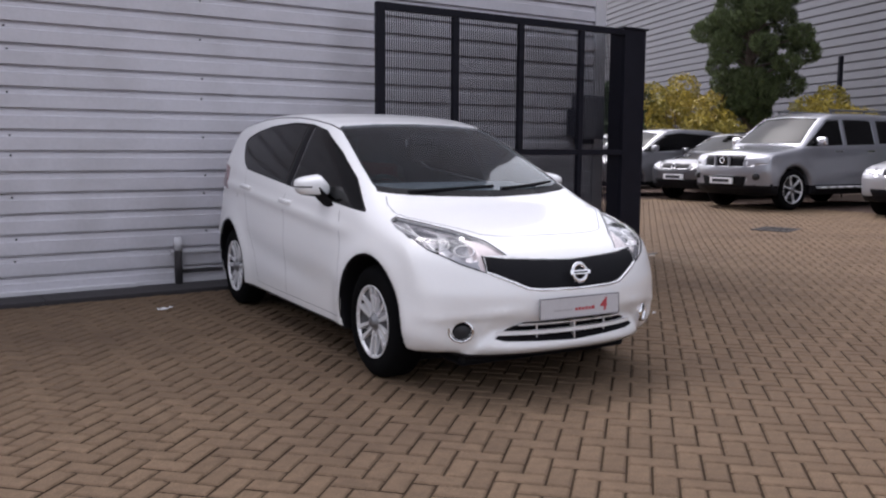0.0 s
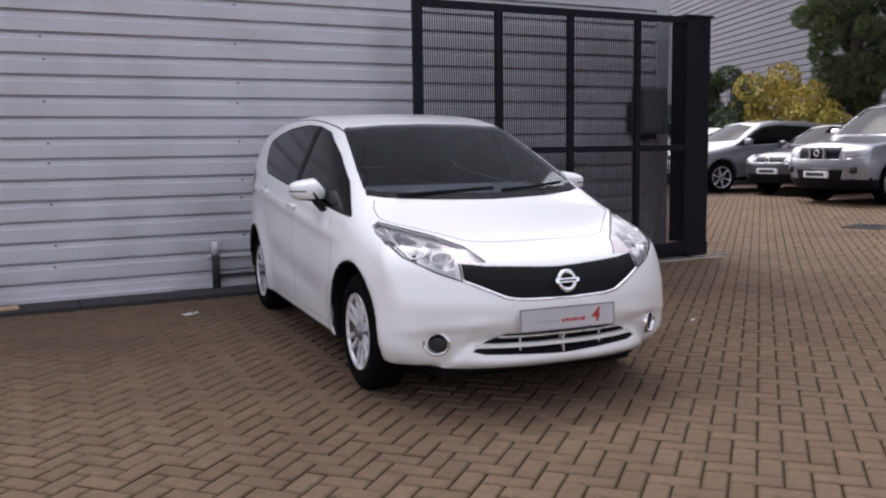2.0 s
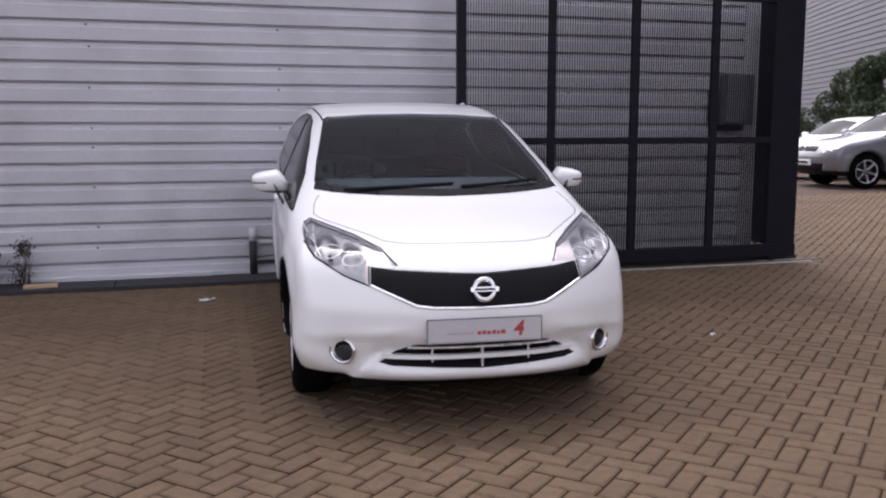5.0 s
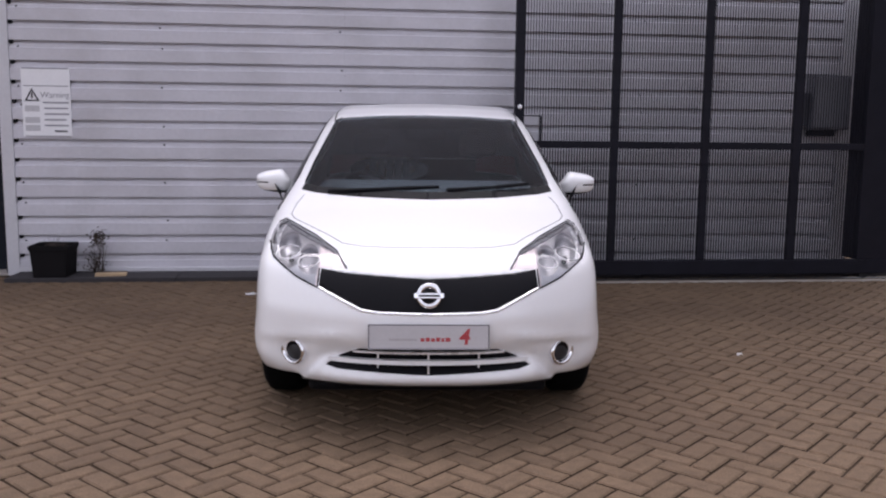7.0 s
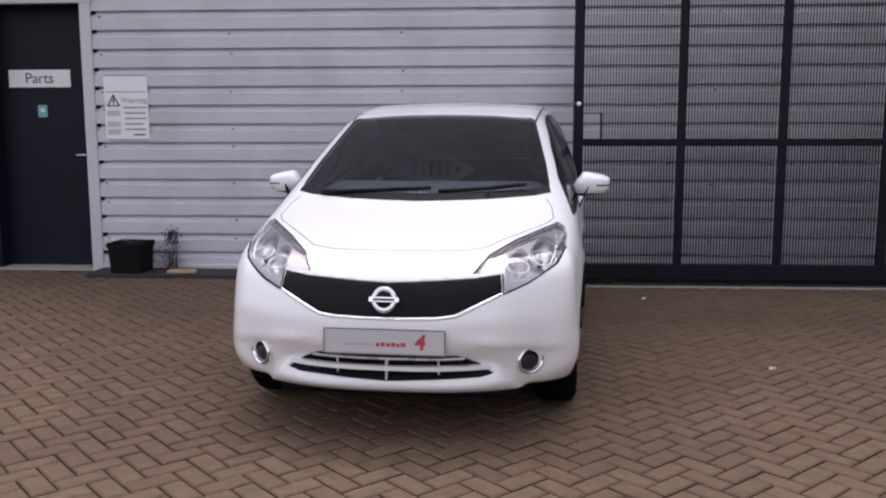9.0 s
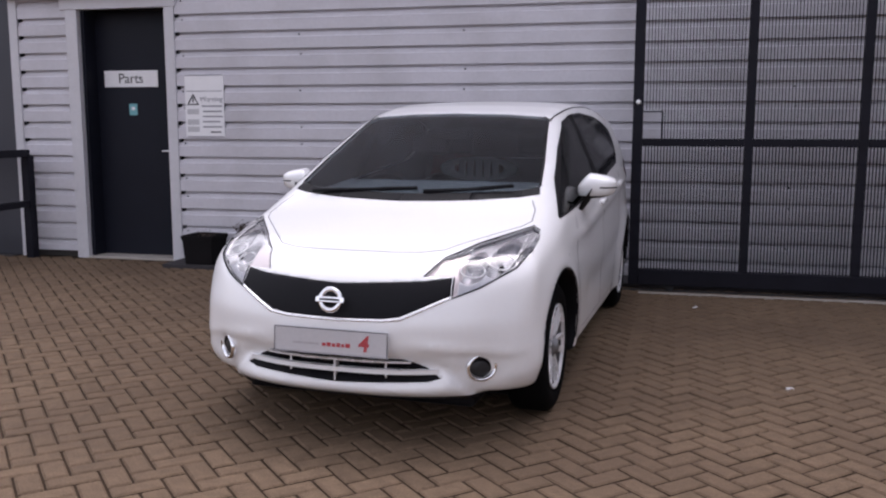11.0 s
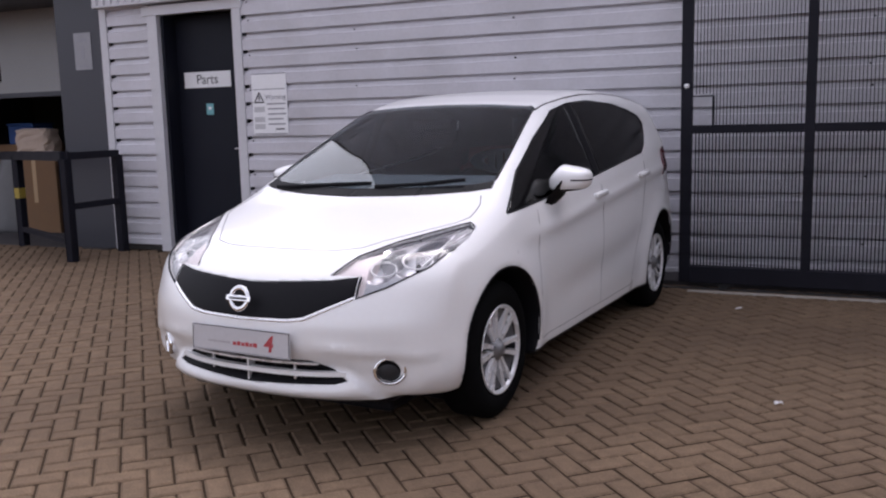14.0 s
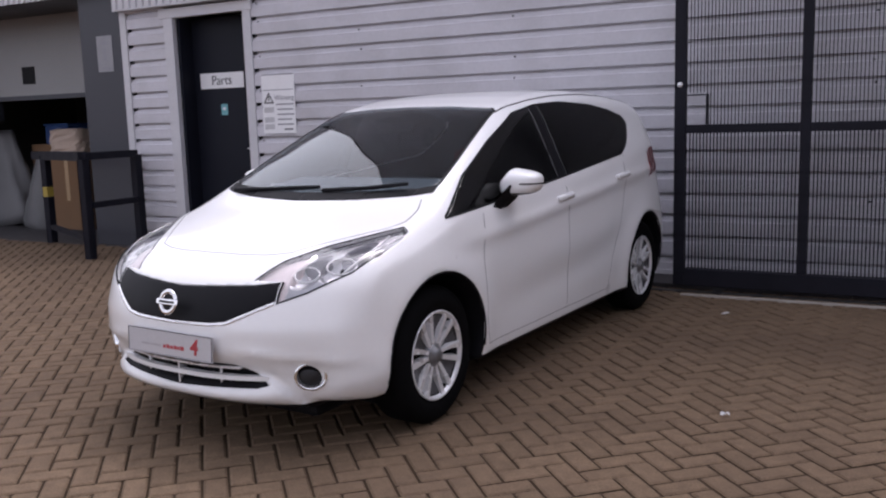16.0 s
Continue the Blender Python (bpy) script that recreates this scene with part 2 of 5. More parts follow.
def ribbed(z0, z1, y, depth=0.046, phase=RIB, pitch=PITCH):
    """Profile of horizontally laid sheeting: broad crowns, each overhanging a deep slot and a shallow step."""
    pts, z = [], phase - pitch * math.ceil((phase - z0) / pitch)
    pts.append((y, z0))
    while z < z1:
        for dy, dz in ((0.0, -0.070), (0.016, -0.062), (0.022, -0.029), (depth, -0.026), (depth, -0.001), (0.0, 0.002)):
            zz = z + dz
            if z0 < zz < z1:
                pts.append((y + dy, zz))
        z += pitch
    pts.append((y, z1))
    return pts


def sheet(name, x0, x1, z0, z1, parent, y=WALL_Y, mat=None):
    bm = extrude_profile(ribbed(z0, z1, y), x0, x1)
    ob = part(name, bm, mat or M_CLAD, parent)
    s = ob.modifiers.new("thickness", "SOLIDIFY")
    s.thickness, s.offset = 0.003, -1
    return ob


wall = thing("wall_north", "grey warehouse wall of horizontal ribbed steel sheeting", "wall", kind="structure")
TOP, BAY_TOP = 8.0, 3.4
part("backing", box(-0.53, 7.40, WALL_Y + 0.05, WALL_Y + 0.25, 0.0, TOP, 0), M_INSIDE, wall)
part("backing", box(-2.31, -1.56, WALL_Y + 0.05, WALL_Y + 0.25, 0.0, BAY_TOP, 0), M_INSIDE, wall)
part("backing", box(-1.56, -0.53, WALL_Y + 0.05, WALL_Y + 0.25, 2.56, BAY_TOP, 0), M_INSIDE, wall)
for a, b in ((-0.445, 2.48), (2.48, 5.3), (5.3, 7.25)):
    sheet("cladding_sheet", a, b - 0.0004, 0.07, 3.9, wall)
upper = []
z = 3.9
while z < TOP:
    upper += [(WALL_Y, z), (WALL_Y, z + 0.075), (WALL_Y + 0.010, z + 0.08), (WALL_Y + 0.010, z + 0.09)]
    z += 0.095
part("upper_cladding", extrude_profile(upper, -0.445, 7.25), M_CLAD, wall, "finely ribbed upper cladding")
sheet("cladding_sheet", -2.21, -1.635, 0.07, 2.62, wall)
part("corner_flashing", box(7.25, 7.42, WALL_Y - 0.012, WALL_Y + 0.25, 0.0, TOP, 0.004), M_TRIM, wall, "pale grey folded corner flashing")
part("side_cladding", box(7.37, 7.41, WALL_Y + 0.25, WALL_Y + 12, 0.0, TOP, 0), M_CLAD, wall)
part("door_trim", box(-0.545, -0.44, WALL_Y - 0.015, WALL_Y + 0.05, 0.0, 2.58, 0.004), M_TRIM, wall)
part("door_trim", box(-1.64, -1.51, WALL_Y - 0.015, WALL_Y + 0.05, 0.0, 2.58, 0.004), M_TRIM, wall)
part("door_trim", box(-1.70, -0.42, WALL_Y - 0.022, WALL_Y + 0.05, 2.50, 2.60, 0.004), M_TRIM, wall)
part("edge_trim", box(-2.30, -2.205, WALL_Y - 0.015, WALL_Y + 0.05, 0.0, 2.62, 0.004), M_TRIM, wall)
part("base_trim", box(-0.44, 7.25, WALL_Y - 0.014, WALL_Y + 0.04, 0.035, 0.072, 0.003), M_TRIM, wall, "pale folded drip trim along the foot of the wall")

fascia = []
x = -7.0
while x < -0.50:
    fascia += [(x, WALL_Y - 0.10), (x + 0.055, WALL_Y - 0.10), (x + 0.065, WALL_Y - 0.075), (x + 0.09, WALL_Y - 0.075), (x + 0.10, WALL_Y - 0.10)]
    x += 0.10
bm = bmesh.new()
lo, hi = [bm.verts.new((a, b, 2.84 if a < -2.31 else 2.63)) for a, b in fascia], [bm.verts.new((a, b, BAY_TOP)) for a, b in fascia]
for j in range(len(fascia) - 1):
    bm.faces.new((lo[j], lo[j + 1], hi[j + 1], hi[j]))
part("fascia_cladding", bm, M_TRIM, wall, "pale vertically ribbed fascia over the door")
part("fascia_soffit", box(-2.31, -0.46, WALL_Y - 0.095, WALL_Y + 0.2, 2.62, 2.64, 0), M_TRIM, wall)

# black blocks that stand in for the shade in the rib-end pockets
end_shade_mesh = bpy.data.meshes.new("rib_end_shade")
bm = box(0.0, 0.034, 0.0, 0.040, -0.034, -0.001, 0)
bm.to_mesh(end_shade_mesh)
bm.free()
end_shade_mesh.materials.append(M_PLASTIC)
for sx, top in ((-0.444, 3.8), (-2.207, 2.55)):
    k = 0
    while RIB + PITCH * (k + 1) < top:
        k += 1
    while RIB + PITCH * k > 0.15:
        s = new("rib_end_shade", end_shade_mesh)
        s.location, s.parent = (sx, WALL_Y + 0.006, RIB + PITCH * k), wall
        k -= 1
screw_mesh = bpy.data.meshes.new("screw")
bm = lathe([(0.0, -0.006), (0.005, -0.006), (0.005, -0.002), (0.009, -0.002), (0.009, 0.0)], "y", 8)
bm.to_mesh(screw_mesh)
bm.free()
screw_mesh.materials.append(M_KERB)
for sx in (-0.37, 0.86, 2.45, 5.27):
    for k in range(0, 15):
        if (k * 7 + int(sx * 10)) % 5 < 2:
            continue
        s = new("screw", screw_mesh)
        s.location = (sx + 0.01 * math.sin(k * 2.3), WALL_Y + 0.012, RIB - PITCH * (k - 2) - 0.045 - 0.01 * (k % 2))
        s.scale = (1.1, 1.1, 1.1)
        s.parent = wall

door = thing("door_1", "dark blue-grey steel door, shut, with a parts sign", "door", kind="structure")
DY = WALL_Y + 0.235
part("door_leaf", box(-1.51, -0.545, DY, DY + 0.05, 0.02, 2.50, 0.003), M_DOOR, door)
part("jamb", box(-1.515, -1.475, WALL_Y + 0.05, DY, 0.0, 2.50, 0.002), M_DOOR, door)
part("jamb", box(-0.580, -0.540, WALL_Y + 0.05, DY, 0.0, 2.50, 0.002), M_DOOR, door)
part("threshold", box(-1.51, -0.545, WALL_Y - 0.02, DY, 0.0, 0.02, 0.003), M_CONCRETE, door)
handle = part("handle_plate", box(-0.645, -0.605, DY - 0.008, DY + 0.001, 0.98, 1.16, 0.003), M_ALLOY, door, "steel handle plate")
hb = rod((-0.625, DY, 1.10), (-0.625, DY - 0.05, 1.10), 0.009)
add_rod(hb, (-0.625, DY - 0.05, 1.10), (-0.74, DY - 0.05, 1.10), 0.008)
part("lever", hb, M_ALLOY, handle)


def lettering(text, size, mat, at, parent, name="lettering", bold=0.0, slant=0.0):
    cu = bpy.data.curves.new(name, "FONT")
    cu.body, cu.size, cu.align_x, cu.align_y, cu.extrude = text, size, "CENTER", "CENTER", 0.0012
    cu.offset, cu.shear = bold, slant
    tmp = bpy.data.objects.new(name, cu)
    scene.collection.objects.link(tmp)
    me = bpy.data.meshes.new_from_object(tmp.evaluated_get(bpy.context.evaluated_depsgraph_get()))
    bpy.data.objects.remove(tmp)
    me.materials.clear()
    me.materials.append(mat)
    ob = new(name, me)
    ob.parent = parent
    ob.matrix_local = at
    return ob


sign = thing("door_sign", "white parts sign with dark letters on the door", "sign", pose(-1.085, DY - 0.004, 1.83))
part("board", box(-0.305, 0.305, -0.004, 0.002, -0.083, 0.083, 0.002), M_SIGN, sign)
lettering("Parts", 0.14, M_BLACKPRINT, pose(0, -0.0055, 0.0, 90), sign)
sticker = thing("door_sticker", "small teal square sticker on the door", "sticker", pose(-1.075, DY - 0.002, 1.52))
part("label_sheet", box(-0.045, 0.045, -0.002, 0.001, -0.058, 0.058, 0), M_TEAL, sticker)
part("print_bar", box(-0.02, 0.02, -0.0035, -0.002, -0.005, 0.025, 0), M_SIGN, sticker)

warn = thing("warning_sign", "white warning notice with small print, fixed to the ribbed wall", "sign", pose(-0.142, WALL_Y - 0.006, 1.546))
part("board", box(-0.208, 0.208, -0.004, 0.006, -0.302, 0.302, 0.003), M_SIGN, warn)
part("edge_line", box(-0.20, 0.20, -0.006, -0.004, 0.292, 0.302, 0), M_GREYPRINT, warn)
part("edge_line", box(-0.19, 0.20, -0.006, -0.004, -0.300, -0.292, 0), M_GREYPRINT, warn)
part("print_line", box(-0.19, 0.19, -0.0055, -0.004, 0.140, 0.148, 0), M_GREYPRINT, warn)
lettering("Warning", 0.07, M_GREYPRINT, pose(0.075, -0.005, 0.065, 90), warn)
for k, (a, b, z) in enumerate(((-0.03, 0.19, 0.0), (-0.02, 0.18, -0.05), (-0.02, 0.19, -0.10), (-0.02, 0.16, -0.15), (-0.02, 0.18, -0.20), (0.06, 0.17, -0.25))):
    part("print_line", box(a, b, -0.0055, -0.004, z - 0.008, z + 0.006, 0), M_BLACKPRINT if k == 5 else M_GREYPRINT, warn)
for z in (-0.05, -0.15, -0.22):
    part("print_patch", box(-0.185, -0.06, -0.0055, -0.004, z - 0.03, z + 0.022, 0), material("pale_grey_print", (0.5, 0.5, 0.52), 0.6), warn)
bm = bmesh.new()
outer = [bm.verts.new((a, -0.0056, b)) for a, b in ((-0.185, 0.01), (-0.055, 0.01), (-0.12, 0.125))]
inner = [bm.verts.new((a, -0.0056, b)) for a, b in ((-0.162, 0.023), (-0.078, 0.023), (-0.12, 0.098))]
for j in range(3):
    bm.faces.new((outer[j], outer[(j + 1) % 3], inner[(j + 1) % 3], inner[j]))
part("triangle_mark", bm, M_BLACKPRINT, warn)
part("exclamation_bar", box(-0.127, -0.113, -0.0056, -0.004, 0.035, 0.085, 0), M_BLACKPRINT, warn)

# the goods bay beside the door
bay = thing("goods_bay", "dim goods bay behind a half-raised pale roller shutter", "wall", kind="structure")
part("pillar_panel", box(-2.985, -2.30, WALL_Y + 0.02, WALL_Y + 0.90, 0.0, 2.83, 0.004), M_DARKGREY, bay, "smooth dark grey pillar panel")
part("header_beam", box(-7.0, -2.985, WALL_Y - 0.07, WALL_Y + 0.9, 2.84, 2.90, 0.004), M_DARKGREY, bay)
shutter = part("roller_shutter", box(-5.69, -2.99, WALL_Y + 0.80, WALL_Y + 0.84, 1.82, 2.84, 0.002), M_SHUTTER, bay, "pale roller shutter, half raised")
part("bottom_bar", box(-5.69, -2.99, WALL_Y + 0.78, WALL_Y + 0.86, 1.76, 1.82, 0.004), M_DARKGREY, shutter)
for k in range(10):
    part("slat_joint", box(-5.69, -2.992, WALL_Y + 0.795, WALL_Y + 0.801, 1.89 + 0.09 * k, 1.894 + 0.09 * k, 0), M_GREYPRINT, shutter)
part("vision_panel", box(-5.10, -4.85, WALL_Y + 0.79, WALL_Y + 0.81, 1.97, 2.20, 0.004), M_GLOSSBLACK, shutter, "small black square panel in the shutter")
part("pillar_panel", box(-7.0, -5.70, WALL_Y + 0.70, WALL_Y + 0.90, 1.5, 2.83, 0.004), M_DARKGREY, bay, "dark panel beside the shutter")
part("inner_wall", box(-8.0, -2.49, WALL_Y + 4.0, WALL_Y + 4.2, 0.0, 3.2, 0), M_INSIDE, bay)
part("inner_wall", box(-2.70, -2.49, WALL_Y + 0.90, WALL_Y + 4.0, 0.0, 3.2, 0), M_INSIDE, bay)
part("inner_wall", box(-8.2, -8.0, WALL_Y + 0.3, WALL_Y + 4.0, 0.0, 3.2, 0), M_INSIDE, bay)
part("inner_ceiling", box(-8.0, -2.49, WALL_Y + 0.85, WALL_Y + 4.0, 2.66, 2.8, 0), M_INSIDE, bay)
part("roof_edge", box(-14.0, -0.53, WALL_Y + 0.25, WALL_Y + 12, BAY_TOP - 0.1, BAY_TOP, 0), M_DARKGREY, bay)
part("roof_edge", box(-0.50, 7.36, WALL_Y + 0.25, WALL_Y + 12, TOP - 0.1, TOP, 0), M_DARKGREY, bay)
part("side_wall", box(-0.53, -0.50, WALL_Y + 0.25, WALL_Y + 12, 2.8, TOP, 0), M_CLAD, bay)
part("outer_wall", box(-14.0, -7.0, WALL_Y - 0.05, WALL_Y + 0.25, 0.0, BAY_TOP, 0), M_CLAD, bay)

psign = thing("pillar_notice", "white notice with faint print on the dark pillar", "sign", pose(-2.595, WALL_Y + 0.015, 2.19))
part("board", box(-0.125, 0.125, -0.003, 0.004, -0.20, 0.20, 0.002), M_NOTICE, psign)
part("print_bar", box(-0.03, 0.02, -0.0045, -0.003, -0.08, 0.06, 0), M_GREYPRINT, psign)
part("print_bar", box(-0.06, 0.06, -0.0045, -0.003, 0.10, 0.14, 0), M_GREYPRINT, psign)
part("print_bar", box(-0.07, 0.07, -0.0045, -0.003, -0.17, -0.15, 0), M_GREYPRINT, psign)

# ground
def yard_z(x):
    """The yard climbs a little towards its far side."""
    t = min(1.0, max(0.0, (x - 8.0) / 7.0))
    return 0.15 * t * t * (3 - 2 * t)


ground = new("ground")
bm = bmesh.new()
bmesh.ops.create_grid(bm, x_segments=8, y_segments=8, size=400)
for v in bm.verts:
    v.co.z = -0.0095
me = bpy.data.meshes.new("ground")
bm.to_mesh(me)
bm.free()
me.materials.append(M_SAND)
bpy.data.objects.remove(ground)
ground = tagged(new("ground", me), "dark sandy bed between and beyond the paving blocks", "ground", kind="structure")

slab = thing("kerb_slab", "dark concrete strip along the foot of the wall", "kerb", kind="structure")
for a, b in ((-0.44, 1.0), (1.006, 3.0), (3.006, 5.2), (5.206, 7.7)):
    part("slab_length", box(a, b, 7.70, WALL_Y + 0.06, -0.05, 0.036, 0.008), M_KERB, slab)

# ---- the sliding gate ----
GY = 7.605
gate = thing("sliding_gate", "black steel sliding gate with fine rods, drawn along the wall", "gate")
GTOP = 2.63
part("post", box(3.962, 4.045, GY - 0.03, GY + 0.03, 0.05, GTOP, 0.004), M_BLACK, gate)
for gx in (4.872, 5.715, 6.575):
    part("post", box(gx - 0.035, gx + 0.035, GY - 0.028, GY + 0.028, 0.18, GTOP - 0.07, 0.004), M_BLACK, gate)
part("top_rail", box(4.045, 7.23, GY - 0.03, GY + 0.03, GTOP - 0.07, GTOP, 0.004), M_BLACK, gate)
for a, b in ((4.045, 4.837), (4.907, 5.68), (5.75, 6.54), (6.61, 7.23)):
    part("middle_rail", box(a, b, GY - 0.025, GY + 0.025, 1.194, 1.257, 0.004), M_BLACK, gate)
part("bottom_rail", box(4.045, 7.57, GY - 0.04, GY + 0.04, 0.05, 0.18, 0.005), M_BLACK, gate)
part("end_box", box(7.23, 7.565, GY - 0.03, GY + 0.22, 0.18, GTOP, 0.005), M_BLACK, gate, "broad black box-section end post")
part("cap", box(7.20, 7.60, GY - 0.045, GY + 0.23, GTOP, GTOP + 0.025, 0.004), M_BLACK, gate)
rod_up, rod_low = bpy.data.meshes.new("rod"), bpy.data.meshes.new("rod")
for me, a, b, w in ((rod_up, 1.257, GTOP - 0.07, 0.0030), (rod_low, 0.18, 1.194, 0.0044)):
    bm = box(-w, w, -0.004, 0.004, a, b, 0)
    bm.to_mesh(me)
    bm.free()
    me.materials.append(M_BLACK)
rod_short = bpy.data.meshes.new("rod")
bm = box(-0.0030, 0.0030, -0.004, 0.004, 1.49, GTOP - 0.07, 0)
bm.to_mesh(rod_short)
bm.free()
rod_short.materials.append(M_BLACK)
for a, b in ((4.045, 4.837), (4.907, 5.68), (5.75, 6.54), (6.61, 7.23)):
    n = int((b - a) / 0.0245)
    for k in range(1, n):
        gx = a + (b - a) * k / n
        for me in (rod_short if gx < 4.19 else rod_up, rod_low):
            r = new("rod", me)
            r.location, r.parent = (gx, GY + 0.012, 0), gate
part("lock_edge", box(4.19, 4.203, GY - 0.03, GY + 0.03, 1.257, 1.475, 0.003), M_BLACK, gate)
part("lock_edge", box(4.045, 4.19, GY - 0.012, GY + 0.022, 1.468, 1.478, 0.002), M_BLACK, gate)
part("knob", lathe([(0.0, -0.02), (0.014, -0.018), (0.02, -0.006), (0.02, 0.0)], "y", 14), M_SIGN, gate, "small white knob", True).location = (4.004, GY - 0.03, 1.55)
for wx in (4.3, 7.32):
    wheel = part("roller", lathe([(0.0, -0.02), (0.05, -0.02), (0.042, 0.0), (0.05, 0.02), (0.0, 0.02)], "y", 20), M_DARKMETAL, gate)
    wheel.location = (wx, GY, 0.055)
track = thing("gate_track", "pale worn steel gate track let into the paving", "track", kind="structure")
part("rail", box(3.3, 7.9, GY - 0.03, GY + 0.03, -0.01, 0.006, 0.003), M_DARKMETAL, track)
part("concrete_edge", box(4.05, 7.7, GY - 0.16, GY - 0.13, -0.02, 0.012, 0.004), M_CONCRETE, track, "pale concrete edge beside the track")
cab = thing("control_box", "grey gate control box on the end of the wall", "box", pose(7.08, WALL_Y - 0.004, 1.60))
part("case", box(-0.18, 0.18, -0.18, 0.0, -0.22, 0.29, 0.012), material("mid_grey_cabinet", (0.13, 0.13, 0.15), 0.45, 0.0, 0.08, 4, 60), cab)
part("lid", box(-0.165, 0.165, -0.20, -0.181, -0.20, 0.27, 0.008), material("mid_grey_cabinet_lid", (0.15, 0.15, 0.17), 0.4, 0.0, 0.08, 4, 60), cab)
part("side_duct", box(-0.25, -0.182, -0.10, 0.0, -0.18, 0.12, 0.006), M_DARKGREY, cab)
part("cable_gland", box(-0.17, 0.06, -0.15, -0.03, -0.28, -0.22, 0.006), M_PLASTIC, cab)


# ---- cars: bodies are level sets of smoothly blended profiles ----
def smooth_table(knots, lo, hi, width):
    """A softened polyline through the knots, as a function."""
    xs = np.linspace(lo, hi, 600)
    k = np.array(knots)
    ys = np.interp(xs, k[:, 0], k[:, 1])
    n = max(1, int(width / (hi - lo) * 600))
    kernel = np.hanning(2 * n + 1)
    kernel /= kernel.sum()
    padded = np.concatenate([2 * ys[0] - ys[n:0:-1], ys, 2 * ys[-1] - ys[-2:-n - 2:-1]])
    ys = np.convolve(padded, kernel, "valid")
    return lambda q: np.interp(q, xs, ys)


def smax(a, b, k):
    h = np.clip(0.5 + 0.5 * (a - b) / k, 0, 1)
    return b + (a - b) * h + k * h * (1 - h)


def car_field(top, nose, tail, plan, belt0, belt_rise, hubs, wheel_r, lean=0.46, front_bow=0.36, bow_power=2.6, crown=0.022,
              length=4.1, floor_z=0.20, width=0.847, extra=None, corner=0.10):
    """The signed field of a car body; u across, v back from the nose, z up."""
    T = smooth_table(top, -0.5, length + 0.6, 0.09)
    F = smooth_table(nose, -0.1, 1.9, 0.05)
    R = smooth_table(tail, -0.1, 1.9, 0.06)
    W = smooth_table(plan, -0.5, length + 0.6, 0.25)

    def field(u, v, z):
        a = np.abs(u)
        ve = v - 0.09 * (a / 0.7) ** 2
        t = T(ve) - crown * (a / 0.65) ** 2
        slope = (T(ve + 0.02) - T(ve - 0.02)) / 0.04
        f_top = (z - t) / np.sqrt(1 + slope ** 2)
        f_front = (F(z) + front_bow * (a / 0.85) ** bow_power - v) * 0.93
        f_rear = (v - R(z) + 0.20 * (a / 0.8) ** 3) * 0.95
        belt = belt0 + belt_rise * (v - 1.2)
        above = z - belt
        tumble = lean * 0.5 * (above + np.sqrt(above ** 2 + 0.06 ** 2))
        w = W(v) * width / 0.847 - tumble - 0.10 * np.clip(0.62 - z, 0, 1) ** 1.5 - 0.05 * np.clip(z - 0.66, 0, 0.4)
        for h in hubs:
            r = np.sqrt((v - h) ** 2 + (z - wheel_r) ** 2)
            w = w + 0.022 * np.exp(-((r - wheel_r - 0.07) / 0.10) ** 2)
        f_side = (a - w) / np.sqrt(1 + (lean * np.clip(above * 8, 0, 1)) ** 2)
        d = smax(f_top, f_side, corner)
        d = smax(d, f_front, 0.07)
        d = smax(d, f_rear, 0.09)
        d = smax(d, floor_z - z, 0.04)
        if extra:
            d = extra(d, a, v, z)
        for h in hubs:
            r = np.sqrt((v - h) ** 2 + (z - wheel_r - 0.012) ** 2)
            well = smax(r - wheel_r - 0.047, 0.50 - a, 0.02)
            d = smax(d, -well, 0.012)
        return d
    return field


